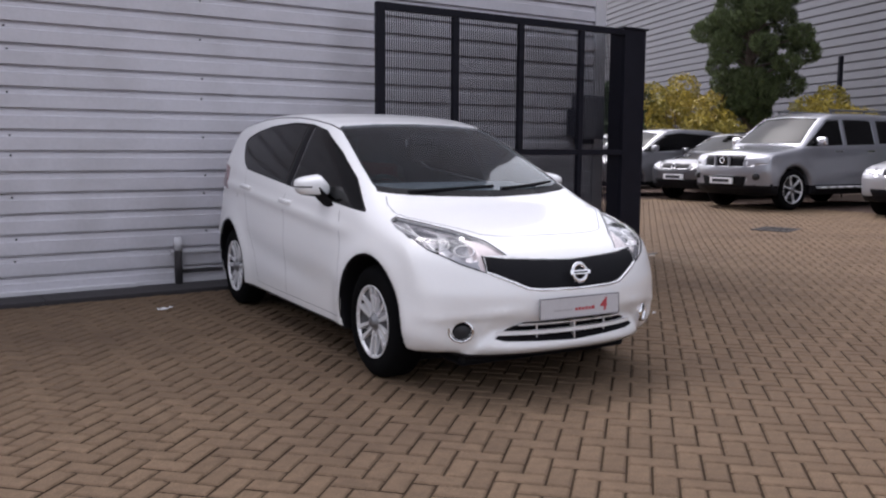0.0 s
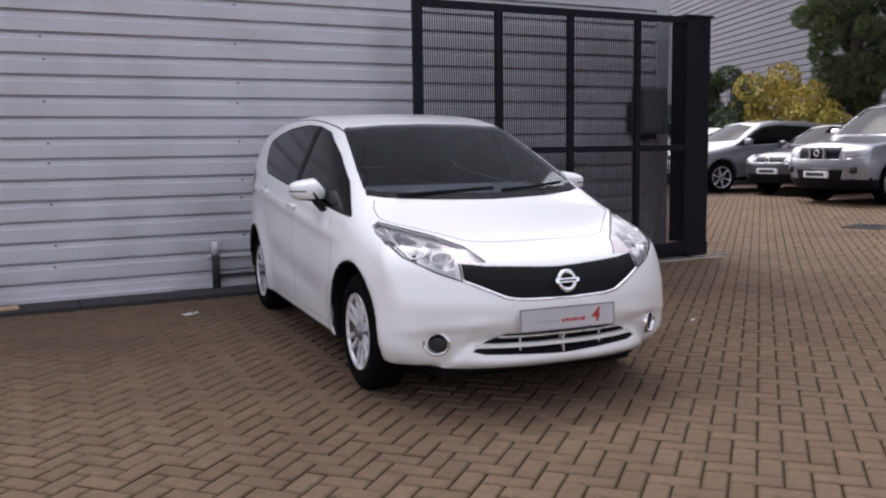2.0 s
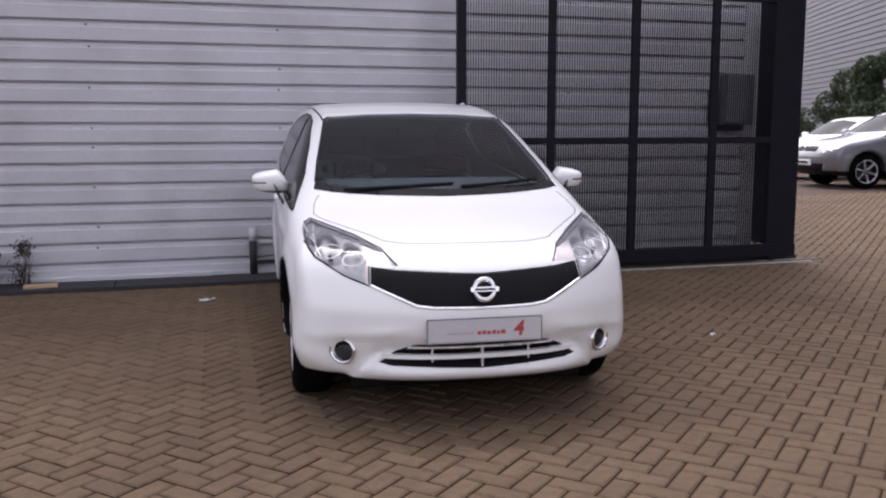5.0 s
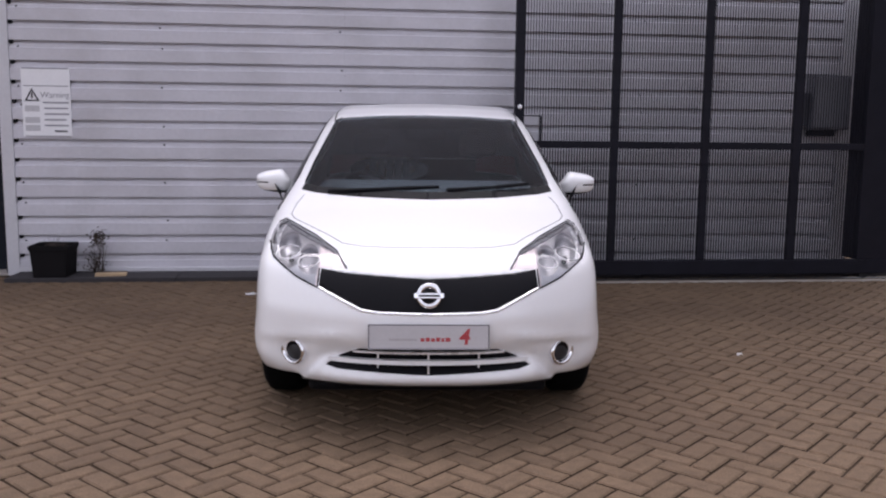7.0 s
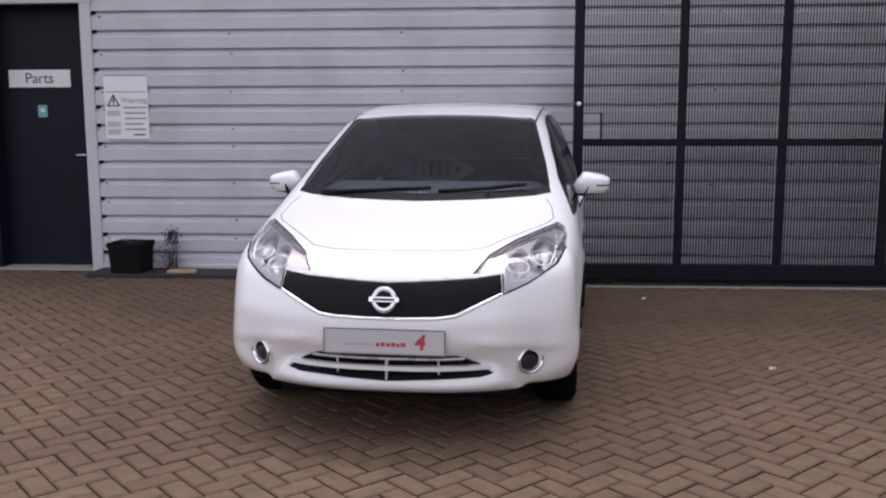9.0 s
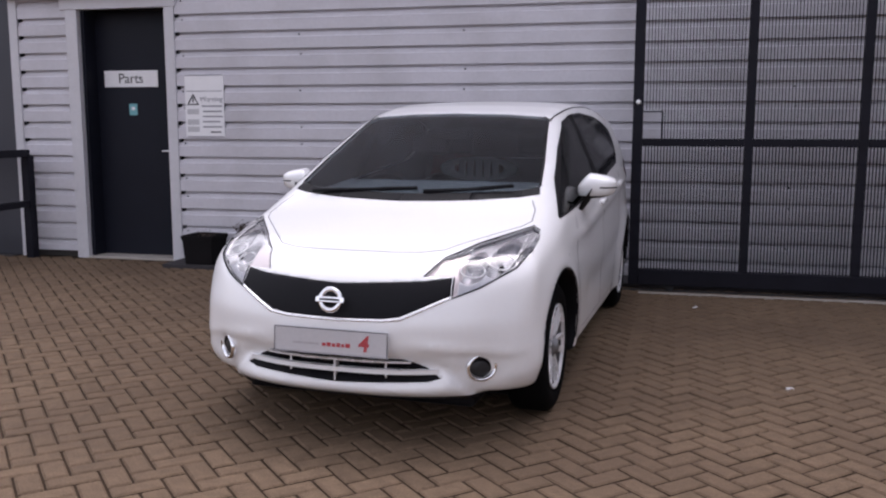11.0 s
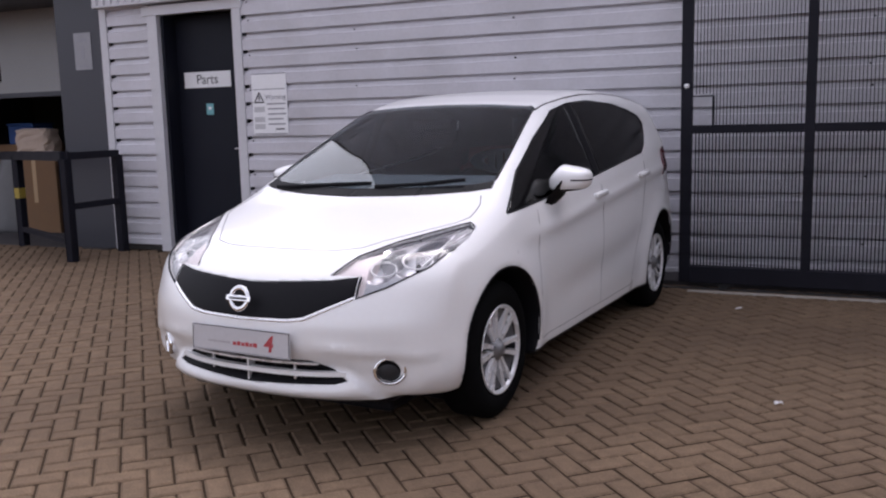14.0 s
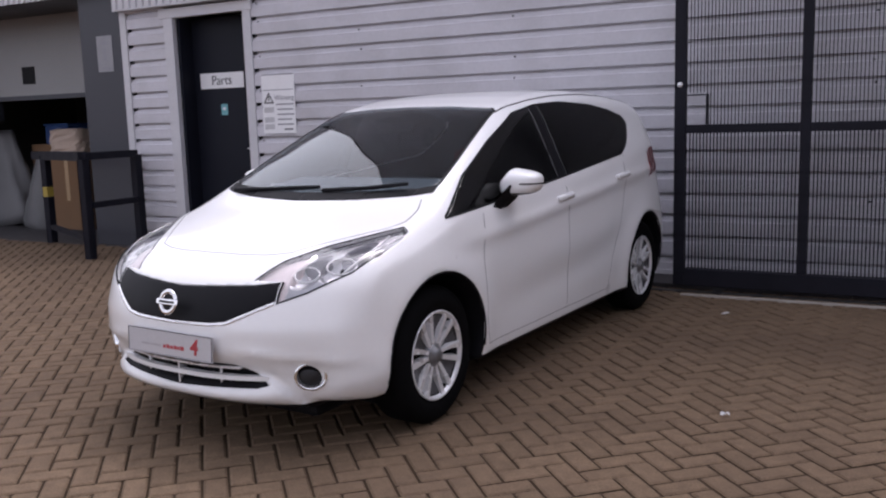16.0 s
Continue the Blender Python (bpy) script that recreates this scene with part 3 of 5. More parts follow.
def net(field, lo, hi, step):
    """Surface nets: the level set of the field as quads, drawn onto the exact surface."""
    axes = [np.arange(a, b + step, step) for a, b in zip(lo, hi)]
    g = np.meshgrid(*axes, indexing="ij")
    f = field(*g)
    inside = f < 0
    n = f.shape
    corners = [(i, j, k) for i in (0, 1) for j in (0, 1) for k in (0, 1)]
    cell = lambda arr, c: arr[c[0]:n[0] - 1 + c[0], c[1]:n[1] - 1 + c[1], c[2]:n[2] - 1 + c[2]]
    count = sum(cell(inside, c).astype(int) for c in corners)
    active = (count > 0) & (count < 8)
    ids = -np.ones(active.shape, int)
    ids[active] = np.arange(active.sum())
    acc, num = np.zeros((active.sum(), 3)), np.zeros(active.sum())
    for a in range(8):
        for b in range(a + 1, 8):
            ca, cb = corners[a], corners[b]
            if sum(abs(p - q) for p, q in zip(ca, cb)) != 1:
                continue
            fa, fb = cell(f, ca)[active], cell(f, cb)[active]
            cross = (fa < 0) != (fb < 0)
            t = np.where(cross, fa / np.where(cross, fa - fb, 1), 0)
            for d in range(3):
                acc[:, d] += np.where(cross, ca[d] + (cb[d] - ca[d]) * t, 0)
            num += cross
    idx = np.argwhere(active)
    p = np.array(lo) + (idx + acc / num[:, None]) * step
    h = 0.003
    for _ in range(5):
        val = field(p[:, 0], p[:, 1], p[:, 2])
        grad = np.stack([(field(p[:, 0] + h * (d == 0), p[:, 1] + h * (d == 1), p[:, 2] + h * (d == 2))
                          - field(p[:, 0] - h * (d == 0), p[:, 1] - h * (d == 1), p[:, 2] - h * (d == 2))) / (2 * h) for d in range(3)], 1)
        move = grad * (val / np.maximum((grad ** 2).sum(1), 0.05))[:, None]
        p -= np.clip(move, -step * 0.4, step * 0.4)
    quads = []
    for d in range(3):
        e, o = (d + 1) % 3, (d + 2) % 3
        sl0, sl1 = [slice(None)] * 3, [slice(None)] * 3
        sl0[d], sl1[d] = slice(0, n[d] - 1), slice(1, n[d])
        ia, ib = inside[tuple(sl0)], inside[tuple(sl1)]
        for flip, mask in ((False, ia & ~ib), (True, ~ia & ib)):
            w = np.argwhere(mask)
            w = w[(w[:, e] > 0) & (w[:, o] > 0) & (w[:, e] < n[e] - 1) & (w[:, o] < n[o] - 1)]
            ring = []
            for de, do in ((1, 1), (0, 1), (0, 0), (1, 0)):
                c = w.copy()
                c[:, e] -= de
                c[:, o] -= do
                ring.append(ids[c[:, 0], c[:, 1], c[:, 2]])
            q = np.stack(ring, 1)
            quads.append(q[:, ::-1] if flip else q)
    return p, np.concatenate(quads)


def inside_poly(poly, a, b):
    hit, n = False, len(poly)
    for i in range(n):
        (x0, y0), (x1, y1) = poly[i], poly[(i + 1) % n]
        if (y0 > b) != (y1 > b) and a < (x1 - x0) * (b - y0) / (y1 - y0) + x0:
            hit = not hit
    return hit


def carve(bm, poly, view, keep):
    """Cuts a convex or plain polygon, seen from the side or the front, into the skin and returns the faces in it."""
    flat = (lambda c: (c.y, c.z)) if view == "side" else (lambda c: (c.x, c.z)) if view == "front" else (lambda c: (c.x, c.y))
    lo = [min(p[i] for p in poly) - 0.03 for i in (0, 1)]
    hi = [max(p[i] for p in poly) + 0.03 for i in (0, 1)]

    def near():
        out = []
        for f in bm.faces:
            c = f.calc_center_median()
            a, b = flat(c)
            if lo[0] < a < hi[0] and lo[1] < b < hi[1] and keep(c, f.normal):
                out.append(f)
        return out
    for i in range(len(poly)):
        (a0, b0), (a1, b1) = poly[i], poly[(i + 1) % len(poly)]
        mid, reach = ((a0 + a1) / 2, (b0 + b1) / 2), math.hypot(a1 - a0, b1 - b0) / 2 + 0.03
        fs = [f for f in near() if math.hypot(flat(f.calc_center_median())[0] - mid[0], flat(f.calc_center_median())[1] - mid[1]) < reach]
        geom = fs + list({e for f in fs for e in f.edges}) + list({v for f in fs for v in f.verts})
        na, nb = (b1 - b0), -(a1 - a0)
        co, no = ((0, a0, b0), (0, na, nb)) if view == "side" else ((a0, 0, b0), (na, 0, nb)) if view == "front" else ((a0, b0, 0), (na, nb, 0))
        bmesh.ops.bisect_plane(bm, geom=geom, dist=1e-5, plane_co=co, plane_no=no)
    bm.normal_update()
    return [f for f in near() if inside_poly(poly, *flat(f.calc_center_median()))]


def split_off(bm, faces):
    """Moves faces out into a bmesh of their own."""
    made, seen = bmesh.new(), {}
    for f in faces:
        loop = []
        for v in f.verts:
            if v not in seen:
                seen[v] = made.verts.new(v.co)
            loop.append(seen[v])
        try:
            made.faces.new(loop)
        except ValueError:
            pass
    bmesh.ops.delete(bm, geom=faces, context="FACES")
    made.normal_update()
    return made


def shell(ob, thick, offset=-1):
    s = ob.modifiers.new("thickness", "SOLIDIFY")
    s.thickness, s.offset = thick, offset
    return s


# the white hatchback
WHITE_TOP = [(-0.2, 0.52), (0.03, 0.665), (0.10, 0.725), (0.2, 0.785), (0.35, 0.845), (0.6, 0.915), (0.74, 0.955), (0.86, 1.005), (1.2, 1.165), (1.5, 1.30),
             (1.72, 1.395), (1.85, 1.437), (2.1, 1.482), (2.4, 1.512), (2.75, 1.522), (3.1, 1.51), (3.5, 1.47), (3.8, 1.41), (4.3, 1.28)]
WHITE_NOSE = [(0.0, 0.30), (0.16, 0.16), (0.24, 0.045), (0.30, 0.02), (0.38, 0.03), (0.45, 0.008), (0.54, 0.008), (0.62, 0.035), (0.72, 0.07), (0.8, 0.13), (1.2, 0.5), (1.9, 1.2)]
WHITE_TAIL = [(0.0, 3.85), (0.22, 4.0), (0.4, 4.07), (0.6, 4.08), (0.8, 4.03), (0.95, 3.96), (1.15, 3.92), (1.35, 3.84), (1.6, 3.68), (1.9, 3.5)]
WHITE_PLAN = [(-0.3, 0.752), (0.3, 0.785), (0.8, 0.821), (1.4, 0.847), (2.6, 0.847), (3.3, 0.84), (3.8, 0.81), (4.3, 0.76)]
HUBS = (0.81, 3.41)


def white_extra(d, a, v, z):
    d = d + 0.050 * np.exp(-((z - 0.343) / 0.048) ** 2) * np.clip(1 - (a / 0.49) ** 6, 0, 1) * (v < 0.5) * np.clip((0.5 - v) / 0.2, 0, 1)
    d = d - 0.018 * np.exp(-((z - 0.258) / 0.028) ** 2) * np.clip(1 - (a / 0.54) ** 8, 0, 1) * (v < 0.5)
    sweep = 0.44 + 0.16 * np.clip((v - 1.2) / 2.0, 0, 1.2) ** 2
    d = d + 0.010 * np.exp(-((z - sweep) / 0.09) ** 2) * np.clip((v - 1.25) / 0.4, 0, 1) * np.clip((3.1 - v) / 0.3, 0, 1) * (a > 0.6)
    rise = 0.80 + 0.075 * (v - 1.2)
    d = d - 0.013 * np.exp(-((z - rise) / 0.038) ** 2) * np.clip((v - 0.9) / 0.5, 0, 1) * (a > 0.6) * np.clip((4.0 - v) / 0.4, 0, 1)
    fold = (a - 0.455) - 1.0 * (0.335 - z)
    d = d + 0.022 * np.clip(fold / 0.014, 0, 1) * np.clip((0.375 - z) / 0.05, 0, 1) * np.clip((0.76 - a) / 0.16, 0, 1) * (v < 0.6)
    d = d + 0.012 * np.exp(-(((a - 0.597) / 0.09) ** 2 + ((z - 0.350) / 0.075) ** 2)) * (v < 0.6)
    brow = 0.462 - 0.05 * np.clip((a - 0.30) / 0.4, 0, 1)
    d = d - 0.010 * np.exp(-((z - brow) / 0.022) ** 2) * np.clip((a - 0.30) / 0.12, 0, 1) * np.clip((0.80 - a) / 0.1, 0, 1) * (v < 0.6)
    under = np.clip((0.33 - z) / 0.12, 0, 1)
    d = d + 0.022 * under ** 1.5 * np.clip((a - 0.56) / 0.15, 0, 1) * np.clip((0.80 - v) / 0.3, 0, 1)
    d = d - 0.016 * np.exp(-((z - 0.36) / 0.10) ** 2) * np.clip((a - 0.62) / 0.10, 0, 1) * np.clip((0.62 - v) / 0.25, 0, 1)
    return d


white_field = car_field(WHITE_TOP, WHITE_NOSE, WHITE_TAIL, WHITE_PLAN, 0.90, 0.085, HUBS, 0.31, extra=white_extra)



def body_bmesh(field, lo, hi, step):
    p, q = net(field, lo, hi, step)
    me = bpy.data.meshes.new("tmp")
    me.from_pydata(p.tolist(), [], q.tolist())
    bm = bmesh.new()
    bm.from_mesh(me)
    bpy.data.meshes.remove(me)
    bmesh.ops.recalc_face_normals(bm, faces=bm.faces)
    bm.normal_update()
    return bm


def wheel_parts(parent, at, side, r, rim_r, width, spokes=10, twin=True):
    """A wheel whose face looks along +x times side; tyre, rim and disc."""
    w = part("wheel", lathe([(0.0, -0.06 * side), (rim_r * 0.36, -0.06 * side), (rim_r * 0.36, -0.09 * side), (0.0, -0.09 * side)], "x", 20), M_DARKMETAL, parent)
    w.matrix_local = at
    s = side
    tyre = [(rim_r - 0.012, -width * s), (rim_r + 0.01, -width * s), (r - 0.035, -width * s - 0.006 * s), (r - 0.012, -width * s + 0.012 * s), (r, -width * s + 0.03 * s),
            (r, -0.036 * s), (r - 0.010, -0.016 * s), (r - 0.035, 0.002 * s), (rim_r + 0.03, 0.004 * s), (rim_r + 0.008, -0.004 * s), (rim_r - 0.012, -0.012 * s)]
    part("tyre", lathe(tyre, "x", 56), M_TYRE, w, "", True)
    rim = [(rim_r - 0.010, -0.02 * s), (rim_r + 0.004, -0.004 * s), (rim_r + 0.003, 0.001 * s), (rim_r - 0.005, -0.001 * s), (rim_r - 0.014, -0.014 * s)]
    part("rim", lathe(rim, "x", 56), M_ALLOY, w, "silver alloy rim", True)
    part("barrel", lathe([(rim_r - 0.006, -0.016 * s), (rim_r - 0.018, -0.014 * s), (rim_r - 0.028, -0.05 * s), (rim_r - 0.03, -width * s), (0.0, -width * s)], "x", 40), M_PLASTIC, w, "", True)
    part("brake_disc", lathe([(0.0, -0.085 * s), (rim_r * 0.72, -0.085 * s), (rim_r * 0.72, -0.10 * s), (0.0, -0.10 * s)], "x", 32), M_DARKMETAL, w)
    hub = lathe([(0.0, 0.006 * s), (0.028, 0.006 * s), (0.031, 0.0), (0.040, -0.010 * s), (0.060, -0.022 * s), (0.062, -0.05 * s)], "x", 24)
    part("hub_cap", hub, M_BARREL, w, "", True)
    for k in range(spokes):
        a = 2 * math.pi * (k // 2 * 2 / spokes) + (0.180 if k % 2 else -0.180) + 0.2 if twin else 2 * math.pi * k / spokes
        a_in = 2 * math.pi * (k // 2 * 2 / spokes) + (0.26 if k % 2 else -0.26) + 0.2 if twin else a
        bm = bmesh.new()
        rows = []
        for rr, ang, hw, x0, x1 in ((0.040, a_in, 0.012, -0.018, -0.055), (rim_r * 0.6, a * 0.6 + a_in * 0.4, 0.0140, -0.012, -0.045), (rim_r - 0.010, a, 0.0190, -0.004, -0.04)):
            c, sn = math.cos(ang), math.sin(ang)
            ring = []
            for sgn, xx in ((-1, x1), (-0.7, x0), (0.7, x0), (1, x1)):
                ring.append(bm.verts.new((xx * s, rr * c - sgn * hw * sn, rr * sn + sgn * hw * c)))
            rows.append(ring)
        for a_, b_ in zip(rows, rows[1:]):
            for j in range(4):
                bm.faces.new((a_[j], a_[(j + 1) % 4], b_[(j + 1) % 4], b_[j]))
        bm.faces.new(rows[0])
        bm.faces.new(rows[-1][::-1])
        bmesh.ops.recalc_face_normals(bm, faces=bm.faces)
        part("spoke", bm, M_ALLOY, w)
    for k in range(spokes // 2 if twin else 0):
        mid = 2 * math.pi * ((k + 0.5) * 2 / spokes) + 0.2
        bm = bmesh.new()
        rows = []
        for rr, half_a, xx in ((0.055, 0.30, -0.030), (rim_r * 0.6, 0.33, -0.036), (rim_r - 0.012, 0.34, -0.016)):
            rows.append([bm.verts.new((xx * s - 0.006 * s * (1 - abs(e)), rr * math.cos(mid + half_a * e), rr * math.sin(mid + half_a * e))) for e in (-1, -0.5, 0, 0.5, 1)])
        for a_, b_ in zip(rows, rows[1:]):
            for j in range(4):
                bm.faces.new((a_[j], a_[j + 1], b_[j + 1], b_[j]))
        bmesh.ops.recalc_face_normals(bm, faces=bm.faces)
        shell(part("web", bm, M_WEB, w, "recessed web between the spokes, its shade put into the colour"), 0.006, 0)
    return w


def seat(parent, u, v, w, z=0.42):
    bm = box(u - w, u + w, v - 0.30, v + 0.22, z - 0.10, z + 0.06, 0.04)
    ob = part("seat", bm, M_CABIN, parent)
    part("backrest", box(-w * 0.95, w * 0.95, -0.06, 0.06, 0.0, 0.58 if v < 2.5 else 0.47, 0.05, pose(u, v + 0.24, z, -12, 0, 0)), M_CABIN, ob)
    if v < 2.5:
        part("headrest", box(-0.13, 0.13, -0.05, 0.05, 0.76, 0.91, 0.045, pose(u, v + 0.24, z, -12, 0, 0)), M_CABIN, ob)
    return ob


car = thing("white_hatchback", "clean white five-door hatchback parked on the block paving", "car", pose(2.850, 3.548, 0, 0, 0, -4.4))
bm = body_bmesh(white_field, (-1.0, -0.06, 0.1), (1.0, 4.2, 1.6), 0.02)

pieces, headlight_bowls = [], []


def take(name, mat, poly, view, keep, label="", thick=0.004, smooth=True, shadow=True):
    faces = carve(bm, poly, view, keep)
    if faces:
        pieces.append((name, split_off(bm, faces), mat, label, thick, smooth, shadow))


def on_skin(a, b, view, sgn=1):
    """The point of the car's skin behind a place in the front, top or side view, and its outward normal."""
    place = {"front": lambda q: (a, q, b), "top": lambda q: (a, b, -q), "side": lambda q: (-q * sgn, a, b)}[view]
    q = np.arange(*{"front": (-0.1, 2.3, 0.004), "top": (-1.7, -0.4, 0.004), "side": (-1.1, -0.4, 0.004)}[view])
    val = white_field(*[np.broadcast_to(np.asarray(c, float), q.shape) for c in place(q)])
    k = int(np.argmax(val < 0))
    lo, hi = q[max(k - 1, 0)], q[k]
    for _ in range(12):
        mid = (lo + hi) / 2
        if white_field(*[np.float64(c) for c in place(mid)]) < 0:
            hi = mid
        else:
            lo = mid
    p = Vector([float(c) for c in place(hi)])
    h = 0.004
    n = Vector([float(white_field(*[np.float64(p[i] + (h if i == d else 0)) for i in range(3)]) - white_field(*[np.float64(p[i] - (h if i == d else 0)) for i in range(3)])) for d in range(3)])
    return p, n.normalized()


def ribbon(line, view, w, lift=0.0025, sgn=1, step=0.025, closed=False):
    """A slim raised strip that follows the skin along a line."""
    pts = list(line) + ([line[0]] if closed else [])
    fine = []
    for (a0, b0), (a1, b1) in zip(pts, pts[1:]):
        n = max(1, int(math.hypot(a1 - a0, b1 - b0) / step))
        fine += [(a0 + (a1 - a0) * k / n, b0 + (b1 - b0) * k / n) for k in range(n)]
    fine.append(pts[-1])
    got = [on_skin(a, b, view, sgn) for a, b in fine]
    rb, rows = bmesh.new(), []
    for k, (p, n) in enumerate(got):
        t = (got[min(k + 1, len(got) - 1)][0] - got[max(k - 1, 0)][0]).normalized()
        side = n.cross(t).normalized() * w / 2
        rows.append([rb.verts.new(p + side * e + n * (lift * f)) for e, f in ((-1.0, -1.0), (-0.75, 0.8), (0.0, 1.0), (0.75, 0.8), (1.0, -1.0))])
    for a_, b_ in zip(rows, rows[1:]):
        for j in range(4):
            rb.faces.new((a_[j], a_[j + 1], b_[j + 1], b_[j]))
    bmesh.ops.recalc_face_normals(rb, faces=rb.faces)
    return rb


# glazing
UP = [(0.94, 0.918), (1.23, 1.087), (1.55, 1.237), (1.90, 1.377), (2.16, 1.420), (2.46, 1.436), (2.86, 1.417), (3.12, 1.380), (3.30, 1.335), (3.33, 1.29), (3.25, 1.21), (3.17, 1.15), (3.06, 1.103)]
LOW = [(0.94, 0.912), (2.17, 1.018), (3.06, 1.10)]


def line_at(line, v):
    return float(np.interp(v, [p[0] for p in line], [p[1] for p in line]))


top_line = UP[:9]
front_win = [(0.945, 0.914), (2.09, line_at(LOW, 2.09)), (2.09, line_at(top_line, 2.09))] + [p for p in top_line[::-1] if p[0] < 2.05 and p[0] > 1.0]
b_pillar = [(2.09, line_at(LOW, 2.09)), (2.19, line_at(LOW, 2.19)), (2.19, line_at(top_line, 2.19)), (2.16, 1.420), (2.09, line_at(top_line, 2.09))]
rear_win = [(2.19, line_at(LOW, 2.19)), (3.06, 1.10), (3.17, 1.15), (3.25, 1.21), (3.33, 1.29), (3.30, 1.335), (3.12, 1.38), (2.86, 1.417), (2.46, 1.436), (2.19, line_at(top_line, 2.19))]
for keep in (lambda c, n: c.x > 0.5, lambda c, n: c.x < -0.5):
    take("front_side_window", M_PRIVACY, front_win, "side", keep, "dark side window", 0.004, True, True)
    take("window_pillar", M_GLOSSBLACK, b_pillar, "side", keep)
    take("rear_side_window", M_PRIVACY, rear_win, "side", keep, "dark side window", 0.004, True, True)
half = [(0.0, 1.018), (0.35, 1.026), (0.58, 1.037), (0.655, 1.052), (0.628, 1.16), (0.550, 1.392), (0.52, 1.407), (0.28, 1.423), (0.0, 1.428)]
screen = half + [(-a, b) for a, b in half[::-1] if a > 0]
take("windscreen", M_GLASS, screen, "front", lambda c, n: 0.6 < c.y < 2.05 and n.z > 0.3, "tinted windscreen", 0.005, True, False)
cowl_half = [(0.0, 0.984), (0.35, 0.992), (0.58, 1.005), (0.668, 1.018), (0.655, 1.052), (0.58, 1.037), (0.35, 1.026), (0.0, 1.018)]
for sgn in (1, -1):
    cw = [(sgn * a, b) for a, b in cowl_half]
    for seg in ((0, 1, 6, 7), (1, 2, 5, 6), (2, 3, 4, 5)):
        take("cowl", M_PLASTIC, [cw[i] for i in seg], "front", lambda c, n: 0.5 < c.y < 1.35 and n.z > 0.05, "", 0.006)
back = [(-0.50, 1.10), (0.50, 1.10), (0.46, 1.36), (-0.46, 1.36)]
take("rear_window", M_REARGLASS, back, "front", lambda c, n: c.y > 3.3 and n.y > 0.2, "", 0.004, True, False)

# nose
grille_half = [(0.0, 0.696), (0.37, 0.714), (0.475, 0.727), (0.482, 0.657), (0.29, 0.574), (0.22, 0.565), (0.0, 0.560)]
grille = grille_half + [(-a, b) for a, b in grille_half[::-1] if a > 0]
nose = lambda c, n: c.y < 0.9 and n.y < 0.35
LAMP = ((0.358, 0.729), (0.415, 0.795), (0.52, 0.842), (0.62, 0.872), (0.705, 0.896), (0.738, 0.878), (0.752, 0.848), (0.748, 0.81), (0.71, 0.755), (0.59, 0.687), (0.488, 0.648), (0.482, 0.727), (0.475, 0.728))
for sgn in (1, -1):
    lamp = [(sgn * a, b) for a, b in LAMP]
    before = len(pieces)
    take("headlight_lens", M_LENS, lamp, "front", lambda c, n, sgn=sgn: c.y < 0.85 and c.x * sgn > 0.3, "clear headlight lens", 0.003, True, False)
    headlight_bowls += [(sgn, q[1].copy()) for q in pieces[before:]]
take("grille", M_GLOSSBLACK, grille, "front", nose, "black grille panel", 0.006)
strips = [("grille_trim", M_CHROME, ribbon([(-0.478, 0.648), (-0.295, 0.566), (-0.22, 0.557), (0.0, 0.553), (0.22, 0.557), (0.295, 0.566), (0.478, 0.648)], "front", 0.013, 0.004), "bright chrome strip under the grille")]
for sgn in (1, -1):
    edge = [(sgn * a, b) for a, b in LAMP]
    strips.append(("lamp_edge", M_PLASTIC, ribbon(edge[7:12], "front", 0.008, 0.003), "thin black headlight seal"))
    strips.append(("lamp_edge", M_DARKMETAL, ribbon(edge[:6], "front", 0.006, 0.002), "thin grey headlight seal"))
low = [(-0.30, 0.392), (0.30, 0.392), (0.38, 0.358), (0.45, 0.312), (0.40, 0.298), (0.0, 0.282), (-0.40, 0.298), (-0.45, 0.312), (-0.38, 0.358)]
take("lower_grille", M_GLOSSBLACK, low, "front", nose, "black lower grille", 0.006)
for sgn in (1, -1):
    ring = [(sgn * 0.597 + 0.041 * math.cos(k * math.pi / 10), 0.353 + 0.047 * math.sin(k * math.pi / 10)) for k in range(20)]
    take("fog_lamp", M_GLOSSBLACK, ring, "front", nose, "round fog lamp", 0.006)
    tail_lamp = [(3.53, 0.92), (3.66, 0.94), (3.95, 1.0), (3.95, 1.14), (3.62, 1.12), (3.53, 1.09)]
    take("tail_lamp", M_RED, tail_lamp, "side", lambda c, n, sgn=sgn: c.x * sgn > 0.45, "red tail lamp", 0.006)

for sgn in (1, -1):
    strips.append(("windscreen_seal", M_PLASTIC, ribbon([(sgn * a, b) for a, b in half[3:7]], "front", 0.014, 0.002), "thin black windscreen seal"))
    strips.append(("window_seal", M_PLASTIC, ribbon([(0.945, 0.915)] + UP[1:] + LOW[::-1], "side", 0.012, 0.002, sgn), "thin black window seal"))

# gaps between panels
gaps = [([(1.24, 0.955), (1.19, 0.72), (1.19, 0.40), (1.22, 0.275)], "side"), ([(2.15, 1.005), (2.14, 0.60), (2.13, 0.275)], "side"),
        ([(3.06, 1.085), (3.02, 0.88), (2.93, 0.66), (2.80, 0.45), (2.74, 0.275)], "side"), ([(1.22, 0.272), (2.13, 0.272), (2.74, 0.272)], "side")]
for line, view in gaps:
    for sgn in (1, -1):
        strips.append(("door_gap", M_GAP, ribbon(line, view, 0.0035, 0.0006, sgn, 0.05), ""))
hood_half = [(0.0, 0.262), (0.18, 0.270), (0.30, 0.292), (0.395, 0.335), (0.52, 0.500), (0.655, 0.685), (0.685, 0.76), (0.675, 0.88), (0.645, 0.955)]
strips.append(("bonnet_gap", M_GAP, ribbon([(-a, b) for a, b in hood_half[:0:-1]] + hood_half, "top", 0.0060, 0.0008), "thin gap round the bonnet"))
